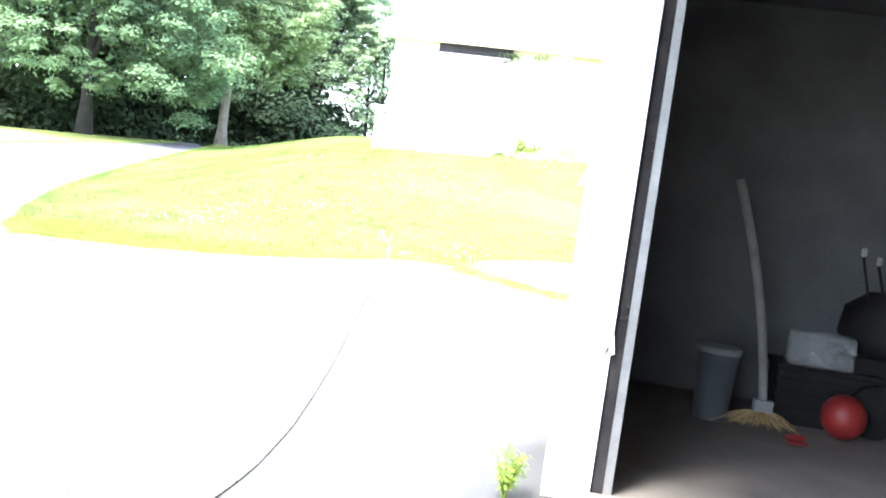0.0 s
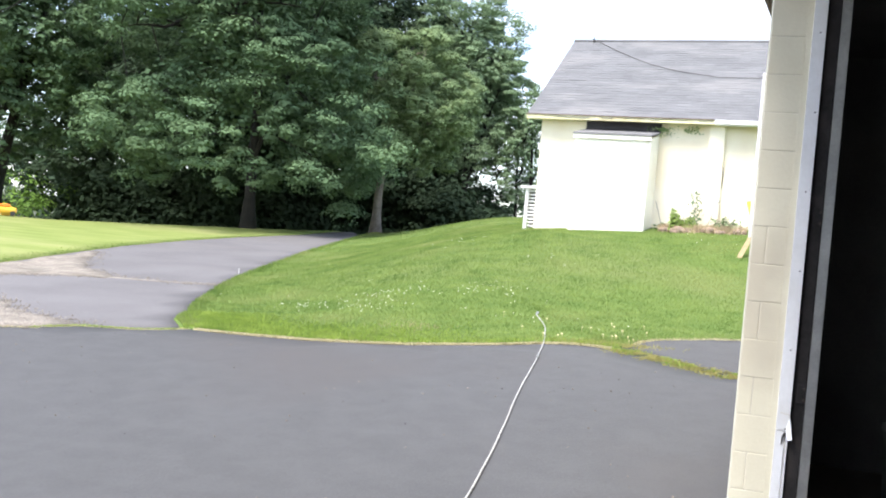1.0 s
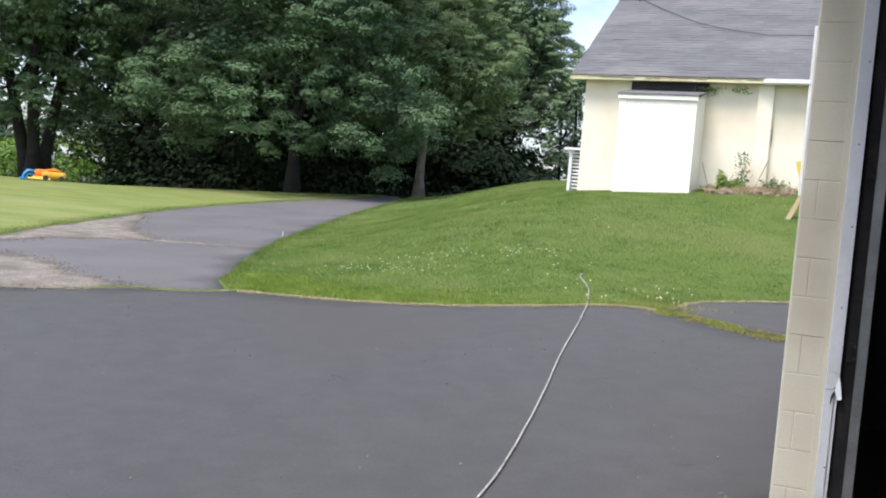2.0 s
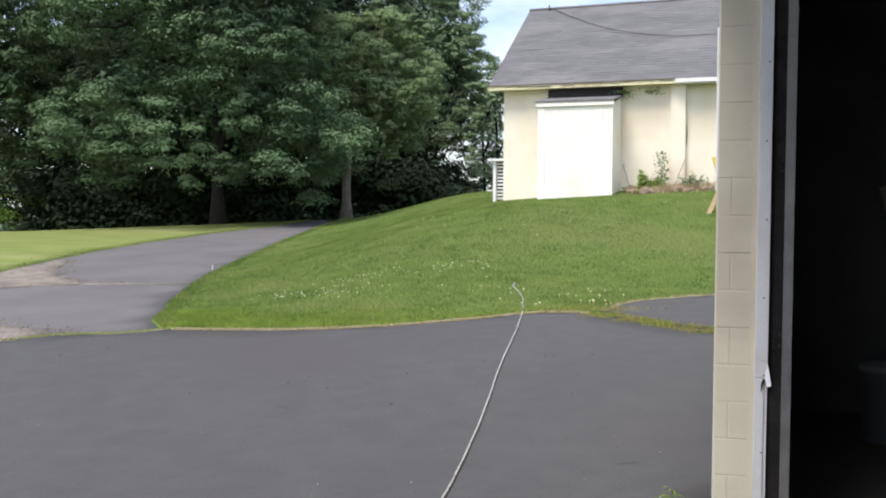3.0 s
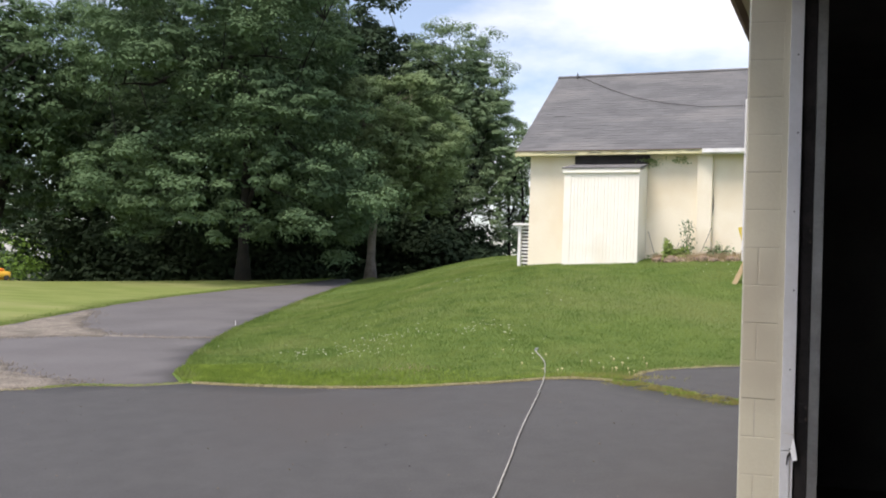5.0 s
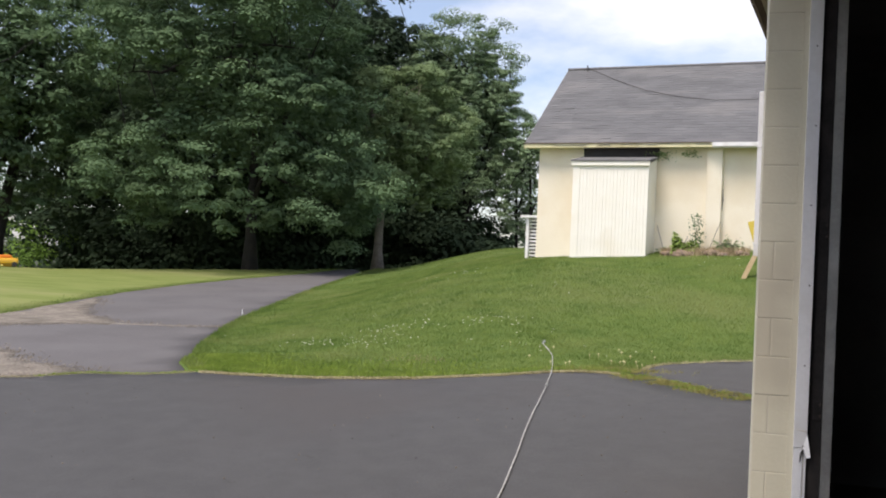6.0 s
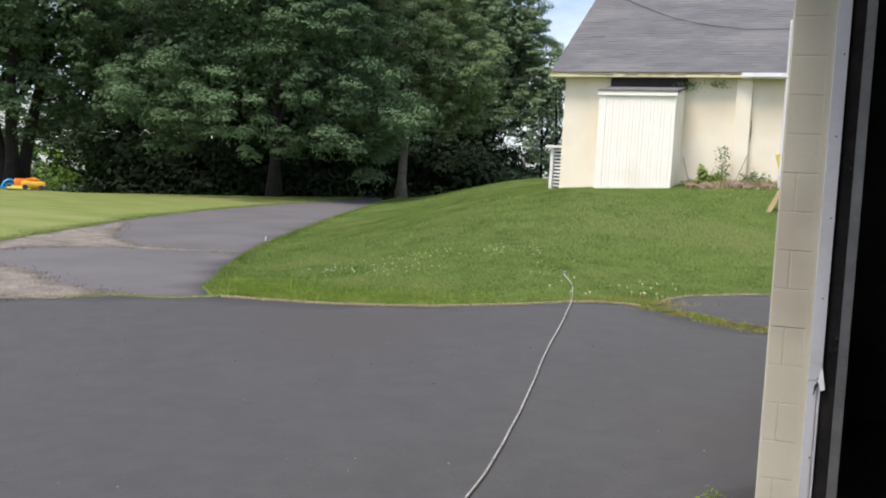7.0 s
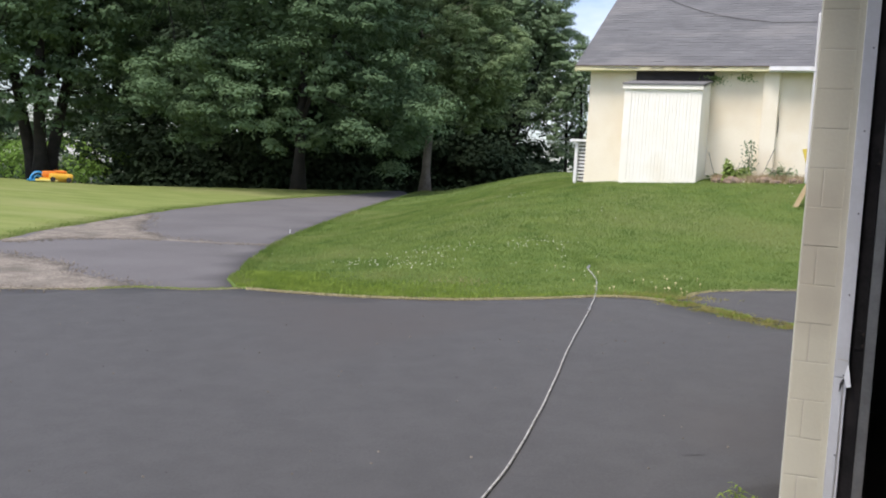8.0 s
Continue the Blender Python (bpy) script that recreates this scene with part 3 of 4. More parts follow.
part("tear", tube([(0.106, 5.031, 0.835), (0.094, 5.0305, 0.815), (0.084, 5.031, 0.80), (0.078, 5.032, 0.755)], [0.006, 0.009, 0.006, 0.002], 5), M_SHADE_GAP, trim, "dark tear in the trim")
part("dent_line", tube([(0.062, 5.031, 0.925), (0.112, 5.031, 0.915)], 0.0016, 4), M_MORTAR, trim)
for i in range(8):
    z = 0.42 + i * 0.42
    part("nail", tube([(0.085 + 0.008 * (i % 2), 5.0335, z), (0.085 + 0.008 * (i % 2), 5.029, z)], 0.0045, 6), M_RUST, trim)

spout = thing("downspout", "white metal downspout on the outer wall", "downspout")
part("pipe", slab((wx(-0.24, 9.0) - 0.36, 9.0, 1.9), (wx(-0.16, 9.0) - 0.36, 9.07, 3.42), 0.008), M_TRIM, spout)
part("strap", slab((wx(-0.24, 9.0) - 0.365, 8.995, 2.0), (wx(-0.13, 9.0), 9.03, 2.03)), M_TRIM, spout)
part("strap", slab((wx(-0.24, 9.0) - 0.365, 8.995, 2.9), (wx(-0.13, 9.0), 9.03, 2.93)), M_TRIM, spout)

# ---- the hose on the asphalt ----
def ground_z(x, y):
    return float(height(x, y))


HOSE = [(-3.08, 14.5), (-3.03, 14.36), (-2.95, 14.2), (-2.81, 13.8), (-2.72, 13.37), (-2.59, 12.65), (-2.46, 11.7), (-2.33, 10.7), (-2.22, 9.8), (-2.13, 8.99), (-2.0, 7.92), (-1.89, 6.95), (-1.83, 6.22), (-1.79, 5.55), (-1.77, 4.76), (-1.8, 3.9), (-1.7, 2.8), (-1.4, 1.6), (-0.9, 0.6), (-0.2, 0.1)]
def smooth_line(pts, n):
    out = []
    for i in range(len(pts) - 1):
        p = [Vector((*pts[min(max(i + k, 0), len(pts) - 1)], 0)) for k in (-1, 0, 1, 2)]
        for j in range(n):
            t = j / n
            out.append(0.5 * ((2 * p[1]) + (p[2] - p[0]) * t + (2 * p[0] - 5 * p[1] + 4 * p[2] - p[3]) * t * t + (3 * p[1] - p[0] - 3 * p[2] + p[3]) * t ** 3))
    return out
line = []
for i, v in enumerate(smooth_line(HOSE, 10)):
    w = 0.005 * math.sin(i * 0.21) + 0.0015 * math.sin(i * 0.6)
    x, y = v.x + w - 0.05 * min(1, max(0, (12.5 - v.y) / 4)), v.y
    grass = 0.008 if y > 12.75 else 0.0
    line.append((x, y, ground_z(x, y) + 0.014 + grass))
hose = thing("garden_hose", "grey garden hose lying across the asphalt into the grass", "hose")
part("hose_tube", tube(line, 0.0088, 8), M_HOSE, hose, smooth=True)
part("coupling", tube([line[0], (line[0][0] + 0.02, line[0][1] + 0.06, line[0][2] + 0.03)], 0.019, 8), M_STEEL, hose, "metal coupling")
j = 62
part("joint_sleeve", tube(line[j:j + 3], 0.018, 8), M_STEEL, hose)

# ---- leaves and grass ----
def leaf_cloud(name, centres, normals, sizes, material, rng, parent=None, narrow=0.6, fold=0.12):
    """One mesh of many small folded leaves."""
    n = len(centres)
    ref = rng.normal(size=(n, 3))
    t = np.cross(normals, ref)
    t /= np.linalg.norm(t, axis=1)[:, None] + 1e-9
    b = np.cross(normals, t)
    s = sizes[:, None]
    v = np.empty((n, 4, 3))
    v[:, 0] = centres - t * s
    v[:, 1] = centres + b * s * narrow + normals * s * fold
    v[:, 2] = centres + t * s
    v[:, 3] = centres - b * s * narrow + normals * s * fold
    me = bpy.data.meshes.new(name)
    me.vertices.add(4 * n)
    me.vertices.foreach_set("co", v.ravel())
    me.loops.add(4 * n)
    me.loops.foreach_set("vertex_index", np.arange(4 * n, dtype=np.int32))
    me.polygons.add(n)
    me.polygons.foreach_set("loop_start", np.arange(0, 4 * n, 4, dtype=np.int32))
    me.update(calc_edges=True)
    me.materials.append(material)
    ob = new(name, me)
    ob.parent = parent
    return ob


def unit(rng, n):
    d = rng.normal(size=(n, 3))
    return d / np.linalg.norm(d, axis=1)[:, None]


def pads(rng, centres, sizes, per, leaf, flat=0.6):
    """Leaves on pillow-like pads: most on the upper and outer side of each."""
    k = len(centres)
    d = unit(rng, k * per)
    d[:, 2] = np.where(rng.random(k * per) < 0.8, np.abs(d[:, 2]), d[:, 2])
    idx = np.repeat(np.arange(k), per)
    r = sizes[idx] * np.where(rng.random(k * per) < 0.75, rng.uniform(0.8, 1.08, k * per), rng.uniform(0.3, 0.8, k * per))
    p = centres[idx] + d * np.stack([r, r, r * flat], 1)
    nrm = d * 0.9 + np.array((0, 0, 0.5)) + rng.normal(size=(k * per, 3)) * 0.1
    nrm /= np.linalg.norm(nrm, axis=1)[:, None]
    return p, nrm, leaf * rng.uniform(0.6, 1.25, k * per)


def tree(label, at, top, crown, radii, trunk_r, fork, pads_n, per, leaf, leaf_mat, bark, seed, limbs=6, category="tree", stems=1, pad=1.0, hollow=0.55, group="", boughs=0, sub=6, uneven=0.6, tuft=1.0):
    """A tapered trunk with curved limbs and twigs, and a crown of leaf pads with an uneven outline."""
    rng = np.random.default_rng(seed)
    x0, y0 = at
    z0 = ground_z(x0, y0) - 0.15
    ob = thing("tree", label, category, (x0, y0, z0), group)
    cx, cy, cz = crown
    rx, ry, rz = radii
    d = unit(rng, pads_n)
    low = d[:, 2] < -0.9
    d[low, 2] *= -0.4
    bump = np.array([0.84 + uneven * noise.noise(Vector(v) * 2.3 + Vector((seed, 0, 0))) for v in d])
    rad = (hollow + (1 - hollow) * rng.random(pads_n) ** 0.5) * bump
    # narrower to the top
    c = np.stack([cx + d[:, 0] * rx * rad, cy + d[:, 1] * ry * rad, cz + d[:, 2] * rz * rad], 1)
    c[:, 2] = np.where(c[:, 2] < fork, fork + rng.uniform(0.2, 1.4, pads_n), c[:, 2])
    if boughs:
        # low drooping boughs round the foot of the crown
        a = rng.uniform(0, 2 * math.pi, boughs)
        q = rng.uniform(0.45, 0.9, boughs)
        c = np.concatenate([c, np.stack([cx + np.cos(a) * rx * q, cy + np.sin(a) * ry * q, rng.uniform(2.9, 4.6, boughs)], 1)])
        d = np.concatenate([d, np.stack([np.cos(a), np.sin(a), np.zeros(boughs)], 1)])
        pads_n += boughs
    size = pad * rng.uniform(0.6, 1.25, pads_n)
    # each bough carries a cluster of smaller tufts on its outer side
    o = unit(rng, pads_n * sub)
    o = o + np.repeat(d, sub, 0) * 0.7 + np.array((0, 0, 0.25))
    o /= np.linalg.norm(o, axis=1)[:, None]
    big_r = np.repeat(size, sub)
    c1 = np.repeat(c, sub, 0) + o * (big_r * rng.uniform(0.75, 1.2, len(big_r)))[:, None] * np.array((1, 1, 0.8))
    p, nrm, s = pads(rng, c1, big_r * tuft * rng.uniform(0.34, 0.58, len(big_r)), max(8, per * 2 // 9), leaf * 0.95, 0.62)
    # sparse dark inside of the crown
    k = pads_n // 2
    d2 = unit(rng, k)
    c2 = np.array(crown) + d2 * np.array(radii) * (0.6 * rng.random(k) ** 0.5)[:, None]
    p2, n2, s2 = pads(rng, c2, np.full(k, pad * 1.1), per // 6, leaf * 1.8, 0.9)
    p, nrm, s = np.concatenate([p, p2]), np.concatenate([nrm, n2]), np.concatenate([s, s2])
    bm = bmesh.new()
    ends = []
    for k in range(stems):
        a = 2 * math.pi * k / max(stems, 1) + seed
        spread = 0.0 if stems == 1 else 0.35
        foot = Vector((math.cos(a) * trunk_r * spread * 1.6, math.sin(a) * trunk_r * spread * 1.6, 0))
        head = Vector((cx * 0.5 + math.cos(a) * spread * 7.5, cy * 0.5 + math.sin(a) * spread * 7.5, cz + rz * 0.45))
        path, rr = [], []
        for i in range(9):
            t = i / 8
            q = foot.lerp(head, t) + Vector((math.sin(t * 5 + seed) * 0.18 * t, math.cos(t * 4 + seed) * 0.18 * t, 0))
            if stems == 1:
                q -= Vector((head.x - foot.x, head.y - foot.y, 0)) * (t - t * t)
            path.append(q)
            flare = 1.0 + 0.6 * max(0, 1 - t * 9) ** 2
            rr.append(trunk_r * (1 if stems == 1 else 0.72) * flare * (1 - 0.8 * t) + 0.02)
        tube(path, rr, 10, bm)
        ends.append(path)
    for k in range(limbs):
        path0 = ends[k % len(ends)]
        a = 2 * math.pi * k / limbs + rng.uniform(-0.4, 0.4)
        t0 = fork / (cz + rz * 0.45) + rng.uniform(0, 0.25)
        i0 = min(max(t0 * 8, 0), 6.9)
        start = path0[int(i0)].lerp(path0[int(i0) + 1], i0 % 1)
        reach = rng.uniform(0.55, 0.85)
        goal = Vector((cx + math.cos(a) * rx * reach, cy + math.sin(a) * ry * reach, cz + rng.uniform(-0.35, 0.45) * rz))
        mid = start.lerp(goal, 0.45) + Vector((0, 0, 0.12 * (goal - start).length))
        path = [(start * (1 - t) ** 2 + mid * 2 * t * (1 - t) + goal * t * t) + Vector(rng.normal(size=3) * 0.06) for t in np.linspace(0, 1, 8)]
        tube(path, [trunk_r * 0.42 * (1 - t) + 0.015 for t in np.linspace(0, 1, 8)], 7, bm)
        ends.append(path)
    pool = [q for path in ends for q in path[3:]]
    for i in range(0, pads_n, max(1, pads_n // 90)):
        g = Vector(c[i])
        near = min(pool, key=lambda q: (q - g).length)
        mid = near.lerp(g, 0.5) + Vector((0, 0, 0.15))
        tube([near, mid, g], [0.035, 0.022, 0.008], 4, bm)
    part("trunk", bm, bark, ob, smooth=True)
    leaf_cloud("crown", p, nrm, s, leaf_mat, rng, ob)
    return ob


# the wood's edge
tree("large old maple with a broad dark green crown", (-20.4, 37.6), 17, (-1.0, 0, 8.4), (6.6, 5.6, 8.4), 0.24, 2.4, 100, 860, 0.076, M_LEAF_A, M_BARK_SHADED, 11, limbs=9, pad=1.75, hollow=0.8, boughs=6, sub=12, tuft=0.8)
tree("young maple with a forked grey trunk", (-16.9, 44.0), 12, (0.9, 0, 6.3), (3.15, 3.2, 4.3), 0.23, 3.5, 75, 700, 0.07, M_LEAF_B, M_BARK, 23, limbs=7, pad=1.1, hollow=0.72, sub=9, tuft=0.9, uneven=0.4)
tree("tall ash with gaps in its crown", (-15.4, 54.0), 15, (-0.7, 0, 9.0), (4.3, 3.8, 7.3), 0.22, 3.2, 150, 560, 0.075, M_LEAF_C, M_BARK_SHADED, 31, limbs=8, pad=1.0, hollow=0.5, uneven=0.3)
tree("slender tree with thin foliage", (-11.3, 52.5), 12, (0.0, 0, 5.6), (1.9, 2.0, 5.2), 0.11, 3.0, 36, 230, 0.075, M_LEAF_C, M_BARK_SHADED, 37, limbs=6, pad=0.7)
tree("slender tree with thin foliage", (-12.7, 56.0), 13, (0.0, 0, 6.0), (2.0, 2.2, 5.6), 0.10, 3.0, 36, 230, 0.075, M_LEAF_C, M_BARK_SHADED, 39, limbs=6, pad=0.75)
tree("old tree with several shade-darkened trunks from one foot", (-31.6, 34.6), 17, (-1.0, 0, 8.3), (6.6, 5.0, 6.2), 0.40, 2.9, 150, 560, 0.09, M_LEAF_A, M_BARK_SHADED, 41, limbs=9, stems=3, pad=1.25, hollow=0.6, boughs=10)
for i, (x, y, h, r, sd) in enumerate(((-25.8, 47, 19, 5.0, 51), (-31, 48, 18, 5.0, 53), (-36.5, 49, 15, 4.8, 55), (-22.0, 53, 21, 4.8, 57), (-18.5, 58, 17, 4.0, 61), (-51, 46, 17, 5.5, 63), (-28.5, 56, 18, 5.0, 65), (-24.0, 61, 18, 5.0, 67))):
    tree("tall woodland tree with foliage darkened for shade", (x, y), h, (0, 0, h * 0.47), (r, r, h * 0.46), 0.26, 1.8, 95, 264, 0.15, M_LEAF_SHADED, M_BARK_SHADED, sd, limbs=6, pad=1.6, hollow=0.5, group="trees of the wood", boughs=8)

# undergrowth below the trees, one mass
rng = np.random.default_rng(71)
n = 1500
ux = -37 + 24.5 * rng.random(n)
uy = np.clip(43.5 + (ux + 17) * 0.75, 37, 50) + rng.uniform(8.0, 19, n)
uy = np.where(ux > -17, rng.uniform(50, 60, n), uy)
tallest = np.where(ux < -35, 2.6, np.where(ux > -14.5, 1.6, 3.6))
uz = base_height(ux, uy) + 0.1 + tallest * rng.random(n) ** 1.5
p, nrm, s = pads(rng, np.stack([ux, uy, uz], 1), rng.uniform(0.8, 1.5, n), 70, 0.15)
under = leaf_cloud("undergrowth", p, nrm, s, M_LEAF_SHADED, rng)
tagged(under, "shrubs and saplings under the trees, darkened for shade", "undergrowth", kind="stuff")
n = 60
ux, uy = rng.uniform(-58, -36, n), rng.uniform(41, 48, n)
p, nrm, s = pads(rng, np.stack([ux, uy, base_height(ux, uy) + rng.uniform(0.2, 2.4, n)], 1), rng.uniform(0.8, 1.4, n), 140, 0.11)
tagged(leaf_cloud("shrubbery", p, nrm, s, M_LEAF_E, rng), "light green shrubs behind the lawn", "shrubs", kind="stuff")
# woods far behind
n = 900
a = rng.uniform(radians(60), radians(170), n)
rr = rng.uniform(95, 125, n)
ux, uy = rr * np.cos(a), rr * np.sin(a)
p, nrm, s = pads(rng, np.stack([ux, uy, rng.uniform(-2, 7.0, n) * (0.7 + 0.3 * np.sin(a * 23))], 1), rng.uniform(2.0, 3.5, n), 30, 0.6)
tagged(leaf_cloud("far_woods", p, nrm, s, M_LEAF_SHADED, rng), "distant dark green woods", "woods", kind="stuff")


def blades(name, x, y, tall, material, rng, label, lean=0.5, wide=0.006, lift=0.012):
    """Single grass blades, one mesh."""
    n = len(x)
    z = height(x, y) + lift - 0.01
    a = rng.uniform(0, 2 * math.pi, n)
    b = rng.uniform(0, 2 * math.pi, n)
    h = tall * rng.uniform(0.55, 1.3, n)
    w = wide * rng.uniform(0.7, 1.4, n)
    v = np.empty((n, 3, 3))
    v[:, 0] = np.stack([x - np.cos(a) * w, y - np.sin(a) * w, z], 1)
    v[:, 1] = np.stack([x + np.cos(a) * w, y + np.sin(a) * w, z], 1)
    v[:, 2] = np.stack([x + np.cos(b) * h * lean * rng.random(n), y + np.sin(b) * h * lean * rng.random(n), z + h], 1)
    me = bpy.data.meshes.new(name)
    me.vertices.add(3 * n)
    me.vertices.foreach_set("co", v.ravel())
    me.loops.add(3 * n)
    me.loops.foreach_set("vertex_index", np.arange(3 * n, dtype=np.int32))
    me.polygons.add(n)
    me.polygons.foreach_set("loop_start", np.arange(0, 3 * n, 3, dtype=np.int32))
    me.update(calc_edges=True)
    me.materials.append(material)
    return tagged(new(name, me), label, "grass", kind="stuff")


def scatter(rng, n, x0, x1, y0, y1, poly):
    x, y = rng.uniform(x0, x1, n), rng.uniform(y0, y1, n)
    ok = inside(x, y, poly)
    return x[ok], y[ok]


rng = np.random.default_rng(81)
x, y = scatter(rng, 620000, -13, 2.5, 10.9, 30, MOUND)
keep = rng.random(len(x)) < np.clip(1.5 - (y - 11) / 14, 0.3, 1)
x2, y2 = scatter(rng, 90000, -16.6, 1.0, 28, 45, MOUND)
x, y = np.concatenate([x[keep], x2]), np.concatenate([y[keep], y2])
blades("lawn_grass", x, y, 0.042, M_BLADE, rng, "short mown grass of the mound")
# lush fringe by the driveway, dry fringe along the asphalt
def along(rng, n, line, spread, side=0.0):
    seg = np.array(line)
    ln = np.hypot(*(seg[1:] - seg[:-1]).T)
    i = rng.choice(len(ln), n, p=ln / ln.sum())
    t = rng.random(n)
    q = seg[i] + (seg[i + 1] - seg[i]) * t[:, None]
    d = (seg[i + 1] - seg[i]) / ln[i][:, None]
    off = rng.normal(size=n) * spread + side
    return q[:, 0] - d[:, 1] * off, q[:, 1] + d[:, 0] * off
x, y = along(rng, 34000, DRIVE_R[2::-1] + FRONT[:7], 0.45, 0.38)
ok = inside(x, y, MOUND) & (rng.random(len(x)) < np.clip((-3.2 - x) / 4.5, 0, 1))
blades("lush_grass", x[ok], y[ok], 0.05, M_BLADE_LIME, rng, "lush lime green grass at the lawn's corner", wide=0.008)
x, y = along(rng, 18000, FRONT, 0.022, -0.045)
blades("dry_grass", x, y, 0.032, M_STRAW, rng, "dry straw coloured grass along the asphalt edge", wide=0.009, lift=0.0, lean=1.2)
x, y = along(rng, 3000, FRONT, 0.07, 0.14)
blades("edge_grass", x, y, 0.046, M_BLADE_LIME, rng, "longer grass along the asphalt edge", lean=0.9)
x, y = along(rng, 4200, STRIP[:-1], 0.10, 0.08)
ok = np.array([noise.noise(Vector((a * 4, b * 4, 0))) > -0.12 for a, b in zip(x, y)])
x, y = x[ok], y[ok]
blades("strip_grass", x, y, 0.024, M_LEAF_OLIVE, rng, "yellowish weeds in the seam of the asphalt", lift=0.01, lean=1.0)
x, y = along(rng, 1700, STRIP[:-1], 0.09, 0.10)
ok = np.array([noise.noise(Vector((a * 3, b * 3, 5))) > 0.0 for a, b in zip(x, y)])
x, y = x[ok], y[ok]
blades("strip_grass", x, y, 0.035, M_BLADE_LIME, rng, "green weeds in the seam of the asphalt", lift=0.01, lean=0.9)
x, y = rng.normal(-1.95, 0.4, 1700), rng.normal(12.92, 0.10, 1700)
blades("weedy_grass", x, y, 0.035, M_LEAF_OLIVE, rng, "yellowish weeds where the lawn meets the asphalt", lean=1.0, lift=0.01)
x, y = along(rng, 2200, PAD_TOP, 0.035, -0.03)
blades("dry_grass", x, y, 0.034, M_STRAW, rng, "dry straw coloured grass along the pad", wide=0.009, lift=0.0, lean=1.2)
SEAM = [(-10.5, 9.65), (-9.0, 10.3), (-8.58, 10.75), (-7.8, 10.92), (-7.45, 11.15), (-7.3, 11.4)]
x, y = along(rng, 3000, SEAM, 0.035, 0.0)
blades("seam_grass", x, y, 0.022, M_STRAW, rng, "dry grass growing in the driveway seam", lift=0.0, lean=1.0)
x, y = along(rng, 1300, SEAM[1:], 0.03, 0.02)
blades("seam_grass", x, y, 0.032, M_BLADE_LIME, rng, "green grass growing in the driveway seam", lift=0.0, lean=0.9)
x, y = along(rng, 26000, DRIVE_L, 0.4, -0.35)
x, y = x[inside(x, y, FAR_LAWN)], y[inside(x, y, FAR_LAWN)]
blades("verge_grass", x, y, 0.038, M_BLADE, rng, "longer grass along the driveway's edge", wide=0.012)
x, y = along(rng, 9000, DRIVE_R, 0.1, -0.06)
ok = inside(x, y, MOUND)
blades("verge_grass", x[ok], y[ok], 0.08, M_BLADE, rng, "longer grass along the driveway's edge", wide=0.01)


# ---- plants and stones by the barn ----
def barn_point(x, y, z):
    return BARN @ Vector((x, y, z))


def bush(name, label, at, radius, tall, n, leaf, material, seed, stems=7, category="bush"):
    rng = np.random.default_rng(seed)
    x0, y0 = at
    z0 = ground_z(x0, y0)
    ob = thing(name, label, category, (x0, y0, z0))
    d = unit(rng, n)
    d[:, 2] = np.abs(d[:, 2])
    r = rng.uniform(0.45, 1.0, n) * (0.8 + 0.35 * np.sin(d[:, 0] * 5 + seed))
    p = d * np.stack([radius * r, radius * r, tall * r], 1) + np.array((0, 0, 0.03))
    nrm = d * 0.6 + np.array((0, 0, 0.6)) + rng.normal(size=(n, 3)) * 0.3
    nrm /= np.linalg.norm(nrm, axis=1)[:, None]
    leaf_cloud("foliage", p, nrm, leaf * rng.uniform(0.6, 1.3, n), material, rng, ob)
    bm = bmesh.new()
    for i in range(stems):
        a = 2 * math.pi * i / stems
        q = Vector((math.cos(a) * radius * 0.6, math.sin(a) * radius * 0.6, tall * 0.8))
        tube([(0, 0, -0.05), q * 0.5 + Vector((0, 0, 0.05)), q], [0.008, 0.006, 0.003], 4, bm)
    part("stems", bm, M_BARK, ob)
    return ob


p = barn_point(3.82, -0.55, 0)
bush("bush", "olive green leafy bush by the barn wall", (p.x, p.y), 0.40, 0.50, 1100, 0.05, M_LEAF_F, 91)
p = barn_point(5.0, -0.45, 0)
bush("bush", "low dark green weeds by the barn wall", (p.x, p.y), 0.26, 0.42, 260, 0.04, M_LEAF_B, 92)
p = barn_point(4.75, -0.5, 0)
bush("bush", "low dark green weeds by the barn wall", (p.x, p.y), 0.22, 0.38, 200, 0.04, M_LEAF_B, 93)
p = barn_point(3.36, -0.35, 0)
bush("bush", "small weeds at the foot of the bay", (p.x, p.y), 0.14, 0.18, 90, 0.035, M_LEAF_B, 94)
rng = np.random.default_rng(95)
p = barn_point(4.16, -0.4, 0)
z0 = ground_z(p.x, p.y)
sap = thing("sapling", "thin upright sapling with sparse leaves", "sapling", (p.x, p.y, z0))
part("stem", tube([(0, 0, -0.05), (0.02, 0, 0.3), (0.0, 0, 0.6), (0.05, 0, 0.86)], [0.01, 0.008, 0.006, 0.003], 5), M_BARK, sap)
h = rng.uniform(0.1, 0.92, 210)
q = np.stack([rng.normal(0, 0.085, 210), rng.normal(0, 0.07, 210), h], 1)
leaf_cloud("foliage", q, unit(rng, 210), rng.uniform(0.02, 0.045, 210), M_LEAF_A, rng, sap)
